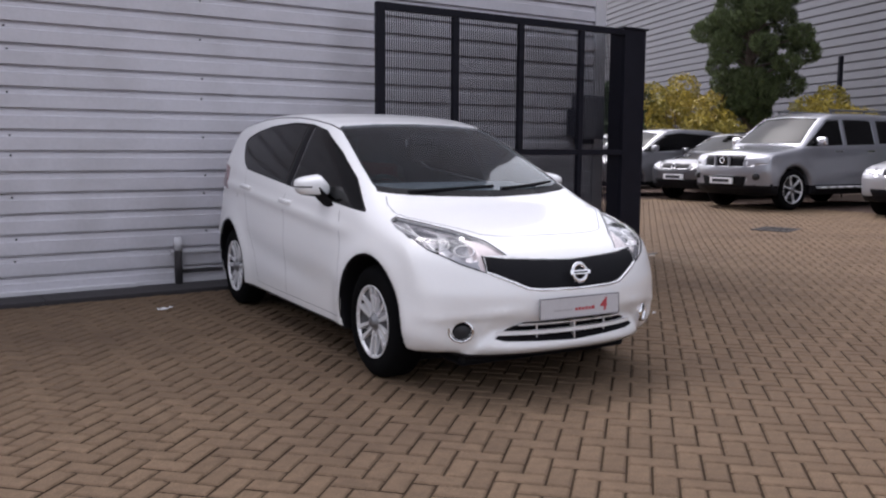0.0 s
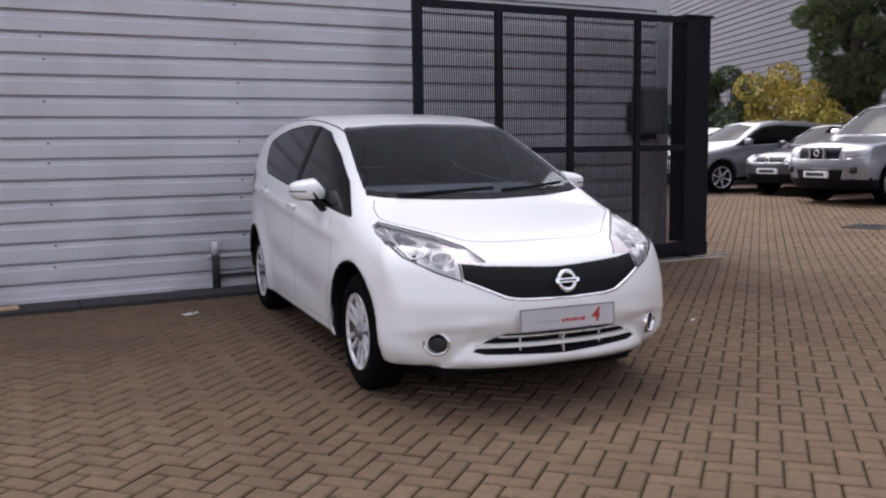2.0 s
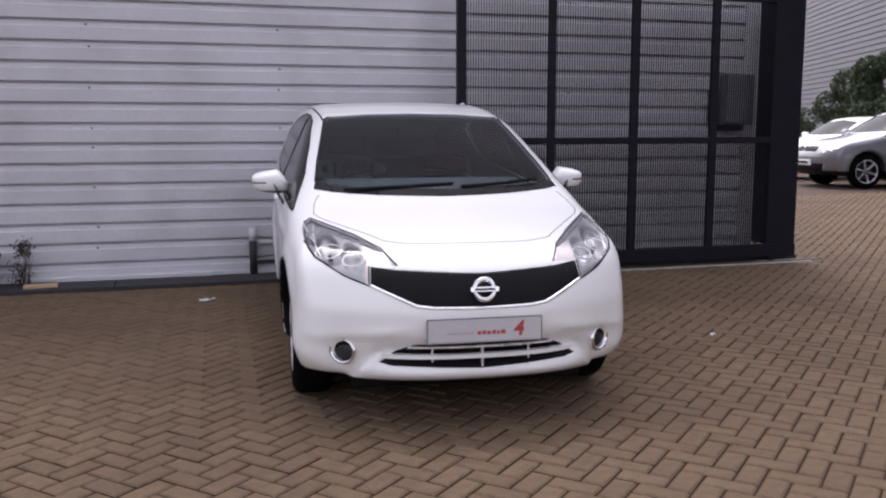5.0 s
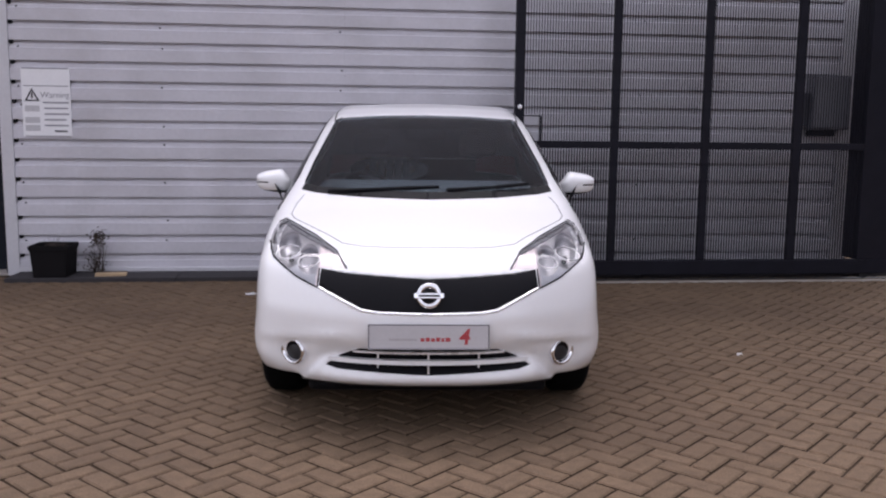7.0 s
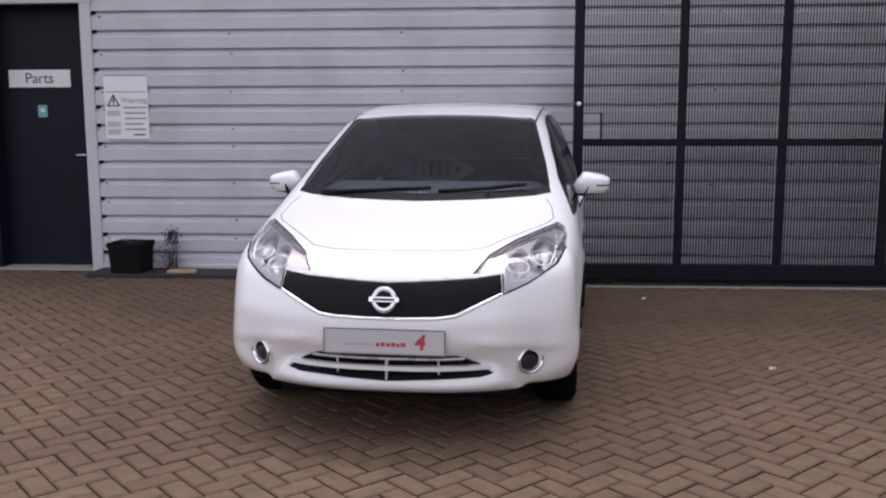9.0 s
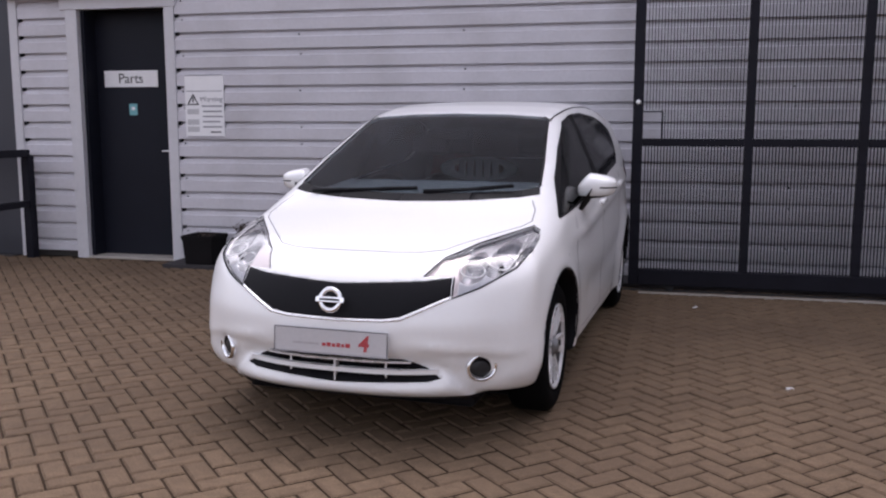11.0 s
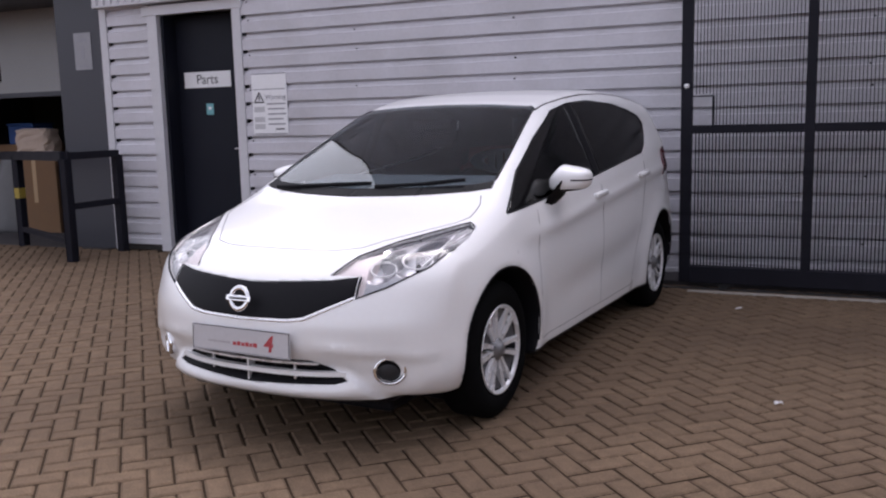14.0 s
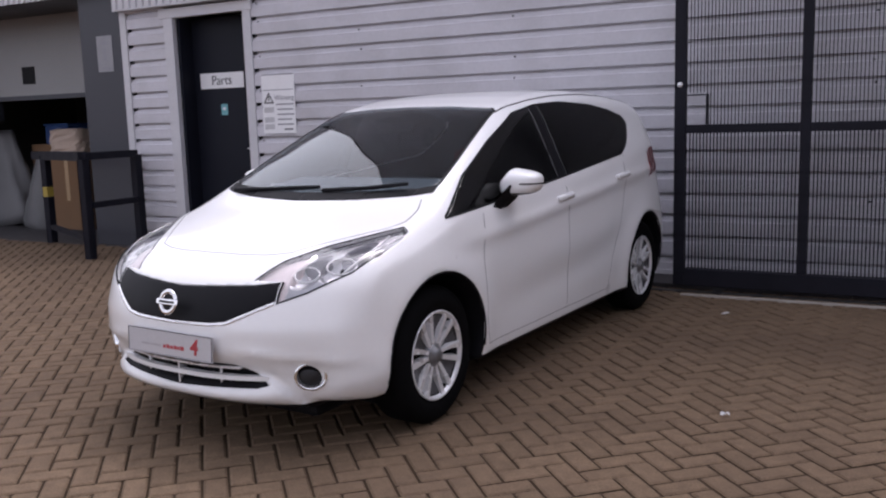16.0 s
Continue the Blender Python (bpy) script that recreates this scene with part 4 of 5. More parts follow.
for sgn in (1, -1):
    strips.append(("roof_gutter", M_PLASTIC, ribbon([(sgn * a, b) for a, b in ((0.560, 1.80), (0.573, 2.1), (0.58, 2.5), (0.588, 2.9), (0.60, 3.3), (0.615, 3.6))], "top", 0.012, 0.0015), ""))
for h in HUBS:
    for sgn in (1, -1):
        strips.append(("arch_edge", M_PLASTIC, ribbon([(h + 0.366 * math.cos(k * math.pi / 24), 0.322 + 0.366 * math.sin(k * math.pi / 24)) for k in range(-1, 26)], "side", 0.010, 0.002, sgn, 0.05), ""))
        ring = [(h + 0.3625 * math.cos(k * math.pi / 24), 0.322 + 0.3625 * math.sin(k * math.pi / 24)) for k in range(48)]
        take("wheel_arch", M_PLASTIC, ring, "side", lambda c, n, sgn=sgn: c.x * sgn > 0.46 and c.z > 0.2, "black wheel arch lining", 0.003)

bmesh.ops.bisect_plane(bm, geom=bm.faces[:] + bm.edges[:] + bm.verts[:], dist=1e-5, plane_co=(0, 0, 0.228), plane_no=(0, 0, 1))
bm.normal_update()
for f in bm.faces:
    if f.calc_center_median().z < 0.228:
        f.material_index = 1
body = part("body", bm, [M_WHITE, M_PLASTIC, M_CABIN], car, "glossy white painted body shell", True)
sh = shell(body, 0.018)
sh.material_offset, sh.material_offset_rim = 2, 0
sh.use_rim = True
for name, pb, mat, label, thick, smooth, shadow in pieces:
    ob = part(name, pb, mat, car, label, smooth)
    shell(ob, thick)
    ob.visible_shadow = shadow

for name, mat, rb, label in strips:
    part(name, rb, mat, car, label, True)

# headlight innards: a bowl that follows the lens, with two reflector dishes
DISHES = ((0.650, 0.790, 0.062, 0.050), (0.545, 0.762, 0.052, 0.040))
for sgn, inner in headlight_bowls:
    bmesh.ops.subdivide_edges(inner, edges=inner.edges[:], cuts=2, use_grid_fill=True)
    inner.normal_update()
    moved = []
    for v in inner.verts:
        push = 0.014 + 0.008 * (v.co.x * sgn > 0.5)
        for cu, cz, cr, depth in DISHES:
            d = math.hypot(v.co.x * sgn - cu, v.co.z - cz)
            push += depth * max(0.0, 1 - (d / cr) ** 2) ** 0.5
        moved.append((v, v.co - v.normal * push))
    for v, c in moved:
        v.co = c
    inner.normal_update()
    for f in inner.faces:
        c = f.calc_center_median()
        u, brow = c.x * sgn, c.z - (0.775 + 0.31 * (c.x * sgn - 0.415))
        dish = any(math.hypot(u - cu, c.z - cz) < cr * 0.86 for cu, cz, cr, depth in DISHES)
        wedge = u > 0.700 and c.z < 0.815
        f.material_index = 4 if (dish or wedge) and brow < 0.008 else 2 if brow > 0.008 or u > 0.715 else 3 if 0.0 < brow else 1 if u < 0.50 else 0
    cup = part("headlight_reflector", inner, [M_LAMPIN, M_AMBER, M_LAMPGREY, M_CHROME, M_DISH], car, "bright headlight reflector with a pinkish indicator", True)
    shell(cup, 0.004)
    for strut in (((0.700, 0.868), (0.708, 0.835), (0.703, 0.795), (0.682, 0.750)), ((0.742, 0.862), (0.728, 0.838), (0.707, 0.808))):
        rb = ribbon([(sgn * a, b) for a, b in strut], "front", 0.008, 0.003)
        bmesh.ops.translate(rb, verts=rb.verts, vec=(-0.004 * sgn, 0.011, 0))
        part("lamp_strut", rb, M_ALLOY, cup, "bright forked strut", True)
    for du, dz, cr, depth in DISHES:
        p, n = on_skin(sgn * du, dz, "front")
        turn = n.to_track_quat("Z", "Y").to_matrix().to_4x4()
        rim = part("reflector_rim", lathe([(cr - 0.001 + 0.004 * math.cos(k * math.pi / 3), 0.004 * math.sin(k * math.pi / 3)) for k in range(6)], "z", 36, True), M_ALLOY, cup, "bright reflector rim", True)
        rim.matrix_local = Matrix.Translation(p - n * 0.020) @ turn @ Matrix.Diagonal((1.0, 0.82, 1.0, 1.0))
        bulb = part("bulb", lathe([(0.0, 0.024), (0.007, 0.020), (0.011, 0.006), (0.012, -0.02)], "z", 16), M_GLOSSBLACK if du > 0.6 else M_CHROME, cup, "", True)
        bulb.matrix_local = Matrix.Translation(p - n * 0.058) @ turn
for sgn in (1, -1):
    p, n = on_skin(sgn * 0.597, 0.353, "front")
    fog_at = pose(p.x + sgn * 0.006, p.y - 0.006, p.z, 0, 0, sgn * 38) @ Matrix.Diagonal((1.16, 1.0, 1.0, 1.0))
    ringb = lathe([(0.046, 0.004), (0.049, -0.010), (0.055, -0.012), (0.060, -0.004), (0.061, 0.010), (0.050, 0.035)], "y", 36)
    part("fog_lamp_ring", ringb, M_CHROME, car, "chrome ring round the fog lamp", True).matrix_local = fog_at
    part("fog_lamp_lens", lathe([(0.0, -0.006), (0.02, -0.004), (0.034, 0.001), (0.044, 0.010)], "y", 24), M_DARKMETAL, car, "", True).matrix_local = fog_at

# badge: ring with a bar across
badge = part("badge", lathe([(0.044 + 0.011 * math.cos(k * math.pi / 4), 0.006 * math.sin(k * math.pi / 4)) for k in range(8)], "y", 40, True), M_CHROME, car, "round chrome badge with a bar", True)
badge.matrix_local = pose(0, 0.004, 0.638, -14)
bar = part("bar", box(-0.064, 0.064, -0.008, 0.006, -0.012, 0.012, 0.003), M_CHROME, badge)
part("print_bar", box(-0.046, 0.046, -0.0095, -0.008, -0.005, 0.005, 0), M_BLACKPRINT, bar)

# show plate
plate = part("show_plate", box(-0.26, 0.26, -0.006, 0.0, -0.0555, 0.0555, 0.004), M_PLATE, car, "pale grey dealer show plate with a red figure four")
plate.matrix_local = pose(0, -0.002, 0.462, -3)
part("border", box(-0.256, 0.256, -0.0072, -0.006, 0.049, 0.0525, 0), M_BLACKPRINT, plate)
for u in (-0.2555, 0.2555):
    part("border", box(u - 0.0016, u + 0.0016, -0.0072, -0.006, -0.049, 0.049, 0), M_BLACKPRINT, plate)
part("border", box(-0.256, 0.256, -0.0072, -0.006, -0.0525, -0.049, 0), M_GREYPRINT, plate)
lettering("4", 0.092, M_REDPRINT, pose(0.150, -0.0066, -0.002, 90), plate, "figure", 0.0022, 0.15)
for k, (a, b) in enumerate(((-0.035, -0.018), (-0.013, 0.004), (0.009, 0.026), (0.031, 0.048), (0.053, 0.066), (0.071, 0.092))):
    part("print_bar", box(a, b, -0.0072, -0.006, -0.020, -0.006 + 0.003 * (k % 2), 0), M_REDPRINT, plate)
part("print_bar", box(-0.17, -0.05, -0.0072, -0.006, -0.017, -0.008, 0), material("faint_print", (0.42, 0.40, 0.42), 0.6), plate)

# lower grille bars, curved with the bumper
for z0, z1, mat, reach, out in ((0.328, 0.347, M_WHITE, 0.44, 0.0), (0.376, 0.384, M_ALLOY, 0.33, 0.0)):
    b2 = bmesh.new()
    prev = None
    for k in range(-12, 13):
        u = reach * k / 12
        v0 = 0.027 + 0.47 * (abs(u) / 0.85) ** 2.6 + out
        ring = [b2.verts.new((u, v0 + dv, z)) for dv, z in ((0.0, z0), (0.0, z1), (0.03, z1), (0.03, z0))]
        if prev:
            for j in range(4):
                b2.faces.new((prev[j], prev[(j + 1) % 4], ring[(j + 1) % 4], ring[j]))
        else:
            b2.faces.new(ring)
        prev = ring
    b2.faces.new(prev[::-1])
    bmesh.ops.recalc_face_normals(b2, faces=b2.faces)
    part("grille_bar", b2, mat, car, "pale grille bar")
for u in (-0.22, 0.0, 0.22):
    part("grille_rib", box(u - 0.004, u + 0.004, 0.034 + 0.03 * (u != 0), 0.075, 0.285, 0.385, 0.001), M_ALLOY, car)

# mirrors
for sgn in (1, -1):
    b2 = bmesh.new()
    bmesh.ops.create_uvsphere(b2, u_segments=28, v_segments=16, radius=1.0)
    for v in b2.verts:
        x, y, z = v.co
        k = (abs(x) ** 3.4 + abs(y) ** 3.4 + abs(z) ** 3.4) ** (-1 / 3.4)
        x, y, z = x * k, y * k, z * k
        y = y if y < 0 else y * 0.45
        out = x * sgn
        crest = float(np.interp(out, (-1.0, -0.45, 1.0), (0.35, 1.05, 0.50))) * (1 - 0.30 * max(0.0, -y) ** 2)
        sz = z * (0.074 * crest if z > 0 else 0.062)
        v.co = (sgn * 0.886 + 0.102 * x, 1.50 + 0.085 * y + 0.013 * out, 1.034 + sz + 0.012 * out)
    geom = b2.faces[:] + b2.edges[:] + b2.verts[:]
    bmesh.ops.bisect_plane(b2, geom=geom, dist=1e-5, plane_co=(0, 0, 0.985), plane_no=(0, 0, 1))
    lowf = [f for f in b2.faces if f.calc_center_median().z < 0.985]
    lowbm = split_off(b2, lowf)
    for cut in (1.026, 1.034):
        bmesh.ops.bisect_plane(b2, geom=b2.faces[:] + b2.edges[:] + b2.verts[:], dist=1e-5, plane_co=(0, 0, cut), plane_no=(0, 0, 1))
    for f in b2.faces:
        c = f.calc_center_median()
        f.material_index = 1 if 1.026 < c.z < 1.034 and c.y < 1.53 and c.x * sgn > 0.905 else 0
    mirror = part("door_mirror", b2, [M_WHITE, M_PLASTIC], car, "white door mirror with a black underside", True)
    part("mirror_base", lowbm, M_PLASTIC, mirror, "", True)
    stalk = bmesh.new()
    rows = []
    for u, v0, z, hw, hz in ((0.800, 1.355, 0.885, 0.035, 0.022), (0.825, 1.385, 0.935, 0.055, 0.025), (0.850, 1.43, 0.975, 0.070, 0.025), (0.865, 1.47, 1.010, 0.075, 0.018)):
        rows.append([stalk.verts.new((sgn * (u + (a * 0.008 if abs(a) else 0) + b * 0.012), v0 + a * hw, z + b * hz)) for a, b in ((-1, -1), (1, -1), (1, 1), (-1, 1))])
    for a_, b_ in zip(rows, rows[1:]):
        for j in range(4):
            stalk.faces.new((a_[j], a_[(j + 1) % 4], b_[(j + 1) % 4], b_[j]))
    stalk.faces.new(rows[0]), stalk.faces.new(rows[-1][::-1])
    bmesh.ops.recalc_face_normals(stalk, faces=stalk.faces)
    part("mirror_stalk", stalk, M_PLASTIC, mirror)
    for v0, z in ((2.10, 0.905), (2.97, 0.965)):
        part("door_handle", box(-0.016, 0.016, -0.095, 0.095, -0.013, 0.015, 0.008, pose(sgn * 0.842, v0, z, 3)), M_WHITE, car, "body-coloured door handle", True)

for h in HUBS:
    for sgn in (1, -1):
        wheel_parts(car, pose(sgn * 0.806, h, 0.31, h * 37 + sgn * 11, 0, 0), sgn, 0.312, 0.200, 0.19, 12)

# cabin
part("dashboard", box(-0.62, 0.62, 0.0, 0.62, -0.24, 0.0, 0.05, pose(0, 0.95, 0.985, 6)), M_DASH, car, "grey dashboard")
# two black boxes added below the body to block light and deepen its shadow
part("bumper_shadow_box", box(-0.55, 0.55, 0.27, 0.58, 0.140, 0.245, 0.025), M_PLASTIC, car, "black box added under the bumper to deepen the shadow")
part("floor_shadow_box", box(-0.64, 0.64, 0.582, 3.85, 0.115, 0.24, 0.02), M_PLASTIC, car, "black box added under the floor to deepen the shadow")
part("cabin_floor", box(-0.62, 0.62, 1.0, 3.6, 0.24, 0.30, 0.01), M_CABIN, car)
steer = part("steering_wheel", lathe([(0.17 + 0.015 * math.cos(k * math.pi / 4), 0.015 * math.sin(k * math.pi / 4)) for k in range(8)], "y", 32, True), M_PLASTIC, car, "", True)
steer.matrix_local = pose(-0.36, 1.52, 0.93, -25)
part("wheel_boss", box(-0.15, 0.15, -0.02, 0.02, -0.03, 0.03, 0.015), M_PLASTIC, steer)
for u, v0, w in ((-0.36, 1.98, 0.24), (0.36, 1.98, 0.24), (-0.30, 2.85, 0.28), (0.30, 2.85, 0.28)):
    seat(car, u, v0, w)
part("rear_view_mirror", box(-0.12, 0.12, 1.66, 1.68, 1.28, 1.345, 0.012), M_PLASTIC, car)
# pale oval ring with upright slats, set behind the rear seats
oval_frame = part("slatted_oval", lathe([(0.085 + 0.018 * math.cos(k * math.pi / 4), 0.012 * math.sin(k * math.pi / 4)) for k in range(8)], "y", 36, True), M_WHITE, car, "pale oval frame with slats behind the rear seats", True)
oval_frame.matrix_local = pose(-0.27, 3.28, 1.03) @ Matrix.Diagonal((3.0, 1.0, 0.9, 1.0))
for k in range(-2, 3):
    part("slat", box(-0.008, 0.008, -0.012, 0.012, -0.075, 0.075, 0.002, pose(0.022 * k, 0, 0)), M_WHITE, oval_frame)

# wipers
for pts, rr in ((((-0.52, 0.925, 1.018), (-0.15, 0.915, 1.034), (0.06, 0.925, 1.043)), 0.011), (((0.10, 0.90, 1.028), (0.36, 0.95, 1.042), (0.54, 1.00, 1.060)), 0.011)):
    b2 = bmesh.new()
    for a, b in zip(pts, pts[1:]):
        add_rod(b2, a, b, rr, rr * 0.8, 8)
    part("wiper", b2, M_PLASTIC, car, "black wiper")


# ---- things along the wall ----
pot = thing("plant_pot", "square black plastic plant pot with withered stalks", "plant pot", pose(-0.065, 7.86, 0.036))
b2 = bmesh.new()
ring0 = [b2.verts.new((a * 0.140, b * 0.14, 0.0)) for a, b in ((-1, -1), (1, -1), (1, 1), (-1, 1))]
ring1 = [b2.verts.new((a * 0.156, b * 0.155, 0.240)) for a, b in ((-1, -1), (1, -1), (1, 1), (-1, 1))]
ring2 = [b2.verts.new((a * 0.167, b * 0.165, 0.240)) for a, b in ((-1, -1), (1, -1), (1, 1), (-1, 1))]
ring3 = [b2.verts.new((a * 0.167, b * 0.165, 0.280)) for a, b in ((-1, -1), (1, -1), (1, 1), (-1, 1))]
ring4 = [b2.verts.new((a * 0.152, b * 0.15, 0.280)) for a, b in ((-1, -1), (1, -1), (1, 1), (-1, 1))]
ring5 = [b2.verts.new((a * 0.148, b * 0.145, 0.225)) for a, b in ((-1, -1), (1, -1), (1, 1), (-1, 1))]
for a_, b_ in zip((ring0, ring1, ring2, ring3, ring4), (ring1, ring2, ring3, ring4, ring5)):
    for j in range(4):
        b2.faces.new((a_[j], a_[(j + 1) % 4], b_[(j + 1) % 4], b_[j]))
b2.faces.new(ring0[::-1]), b2.faces.new(ring5)
bmesh.ops.recalc_face_normals(b2, faces=b2.faces)
bmesh.ops.bevel(b2, geom=b2.edges[:], offset=0.006, segments=2, affect="EDGES")
part("tub", b2, M_POT, pot)
rng = random.Random(4)
b2 = bmesh.new()
for k in range(26):
    a, r = rng.uniform(0, 6.28), rng.uniform(0.0, 0.09)
    x0, y0 = r * math.cos(a), r * math.sin(a)
    dx, dy, h = rng.uniform(-0.07, 0.09), rng.uniform(-0.05, 0.05), rng.uniform(0.03, 0.08)
    add_rod(b2, (x0, y0, 0.21), (x0 + dx, y0 + dy, 0.25 + h), 0.004, 0.0015, 5)
part("stalks", b2, M_STALK, pot, "withered brown stalks")

weed = thing("withered_plant", "withered brown plant growing at the foot of the wall", "plant", pose(0.27, 7.98, 0.036))
b2 = bmesh.new()
for k in range(12):
    add_rod(b2, (rng.uniform(-0.04, 0.04), rng.uniform(-0.02, 0.02), 0), (rng.uniform(-0.05, 0.08), rng.uniform(-0.04, 0.03), rng.uniform(0.15, 0.30)), 0.004, 0.0015, 5)
part("stems", b2, M_STALK, weed)


def withered_tuft(count, centre):
    """A loose tuft of small dry leaf blades."""
    tuft = bmesh.new()
    for k in range(count):
        c = centre()
        d1, d2 = Vector((rng.uniform(-1, 1), rng.uniform(-1, 1), rng.uniform(-1, 1))).normalized() * 0.014, Vector((rng.uniform(-1, 1), rng.uniform(-1, 1), rng.uniform(-1, 1))).normalized() * 0.008
        tuft.faces.new([tuft.verts.new(c + d1), tuft.verts.new(c + d2), tuft.verts.new(c - d1), tuft.verts.new(c - d2)])
    return tuft


part("seed_head", withered_tuft(260, lambda: Vector((rng.gauss(0.01, 0.036), rng.gauss(0, 0.025), rng.gauss(0.31, 0.040)))), M_STALK, weed)
part("foot_leaves", withered_tuft(160, lambda: Vector((rng.gauss(-0.03, 0.05), rng.gauss(-0.02, 0.03), abs(rng.gauss(0.08, 0.06)) + 0.02))), M_STALK, weed)

plank = thing("wood_offcut", "short pale wooden offcut lying by the wall", "wood", pose(0.42, 7.83, 0.036, 0, 0, 6))
part("board", box(-0.13, 0.13, -0.05, 0.05, 0.0, 0.024, 0.003), material("pale_sawn_wood", (0.46, 0.33, 0.20), 0.8, 0.0, 0.15, 6, 60, 0.001), plank)
strip_ob = thing("pale_strip", "long pale strip of trim lying along the wall foot", "trim", pose(1.05, 8.06, 0.036))
part("length", box(-0.55, 0.75, -0.015, 0.015, 0.0, 0.035, 0.004), M_TRIM, strip_ob)

pipe = thing("pipe_guard", "short grey pipe stub with a bracket at the wall foot", "pipe", pose(2.17, WALL_Y - 0.06, 0.036))
part("pipe", rod((0, 0, 0.0), (0, 0, 0.31), 0.034, 0.034, 20), M_KERB, pipe, "", True)
part("cap", rod((0, 0, 0.30), (0, 0, 0.42), 0.036, 0.034, 20), M_TRIM, pipe, "pale upper length of pipe", True)
part("bracket", box(-0.06, 0.42, 0.02, 0.055, 0.27, 0.30, 0.004), M_TRIM, pipe)
part("lower_bracket", box(0.02, 0.42, 0.02, 0.055, 0.09, 0.12, 0.004), M_KERB, pipe)

for x, y, r, w in ((1.74, 7.02, 20, 0.075), (4.48, 6.90, 60, 0.035), (4.86, 4.86, 10, 0.025), (-0.9, 3.3, 10, 0.03)):
    scrap = thing("litter_scrap", "small crumpled scrap of pale paper on the paving", "litter", pose(x, y, 0.004, 0, 0, r), "scraps of litter")
    b2 = bmesh.new()
    g = [[b2.verts.new(((i - 2) / 2 * w * 0.8, (j - 1) * w * 0.28 + rng.uniform(-0.006, 0.006), 0.003 + rng.uniform(0, 0.016))) for j in range(3)] for i in range(5)]
    for i in range(4):
        for j in range(2):
            b2.faces.new((g[i][j], g[i + 1][j], g[i + 1][j + 1], g[i][j + 1]))
    shell(part("paper", b2, M_SIGN, scrap), 0.002)

DRAIN = (11.34, 8.36)
drain = thing("drain_cover", "dark iron drain cover in the yard", "drain cover", pose(*DRAIN, yard_z(DRAIN[0]) + 0.002, 0, -0.9, 12), kind="structure")
part("plate", box(-0.28, 0.28, -0.28, 0.28, -0.01, 0.008, 0.004), M_KERB, drain)
for k in range(-3, 4):
    part("bar", box(0.07 * k - 0.012, 0.07 * k + 0.012, -0.25, 0.25, 0.0085, 0.013, 0.002), M_KERB, drain)

# black tube barrier by the goods bay
barrier = thing("barrier_rail", "black square-tube barrier with yellow tape beside the goods bay", "barrier")
A, B, C, D = (-2.10, 7.985), (-2.06, 7.24), (-3.66, 8.02), (-4.15, 8.25)


def tube(name, a, b, w, label=""):
    a, b = Vector(a), Vector(b)
    m = Matrix.Translation((a + b) / 2) @ (b - a).to_track_quat("Z", "Y").to_matrix().to_4x4()
    L = (b - a).length / 2
    return part(name, box(-w, w, -w, w, -L, L, 0.006, m), M_BLACK, barrier, label)


for x, y in (A, B, C):
    tube("post", (x, y, 0.0), (x, y, 1.04), 0.04)
tube("top_rail", (*A, 1.075), (*B, 1.075), 0.038)
tube("top_rail", (*B, 1.076), (*D, 1.05), 0.042)
tube("foot_rail", (*B, 0.20), (*C, 0.20), 0.022)
tube("middle_rail", (A[0], A[1] - 0.04, 0.56), (B[0], B[1] + 0.04, 0.56), 0.032)
part("tape", box(C[0] - 0.044, C[0] + 0.044, C[1] - 0.044, C[1] + 0.044, 0.56, 0.68, 0.004), M_YELLOW, barrier, "yellow tape wound round the post")

carton = thing("cardboard_box", "tall brown cardboard box standing in the goods bay", "box", pose(-4.57, 9.26, 0.001, 0, 0, 8))
part("carton", box(-0.34, 0.34, -0.26, 0.26, 0.0, 1.05, 0.01), M_CARD, carton)
part("tape_strip", box(-0.03, 0.03, -0.262, 0.262, 0.4, 1.052, 0.0), material("parcel_tape", (0.36, 0.24, 0.13), 0.4), carton)
carton2 = thing("cardboard_box", "brown cardboard box behind a white sack", "box", pose(-5.45, 9.75, 0.001, 0, 0, -10))
part("carton", box(-0.4, 0.4, -0.3, 0.3, 0.0, 1.15, 0.01), M_CARD, carton2)


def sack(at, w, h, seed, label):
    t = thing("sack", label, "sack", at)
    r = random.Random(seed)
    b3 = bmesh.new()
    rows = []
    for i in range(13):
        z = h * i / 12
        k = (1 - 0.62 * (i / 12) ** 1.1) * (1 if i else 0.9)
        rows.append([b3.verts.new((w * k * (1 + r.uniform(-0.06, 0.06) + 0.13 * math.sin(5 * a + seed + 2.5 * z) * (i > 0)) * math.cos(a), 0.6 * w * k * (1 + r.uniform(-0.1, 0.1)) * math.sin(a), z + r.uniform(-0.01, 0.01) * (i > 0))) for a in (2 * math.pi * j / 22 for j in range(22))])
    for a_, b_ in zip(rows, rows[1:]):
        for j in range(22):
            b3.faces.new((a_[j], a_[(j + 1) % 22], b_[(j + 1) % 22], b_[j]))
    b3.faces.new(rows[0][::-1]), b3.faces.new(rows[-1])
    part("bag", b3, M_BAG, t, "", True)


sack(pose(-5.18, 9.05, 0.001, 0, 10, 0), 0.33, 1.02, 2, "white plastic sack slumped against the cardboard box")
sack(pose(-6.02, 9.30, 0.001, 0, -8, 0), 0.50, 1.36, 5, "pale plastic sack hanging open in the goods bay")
tray = thing("paper_sack", "crumpled pale brown paper sack on the cardboard box", "sack", pose(-4.66, 9.22, 1.051, 0, 0, 12))
b2 = bmesh.new()
r = random.Random(31)
rows = []
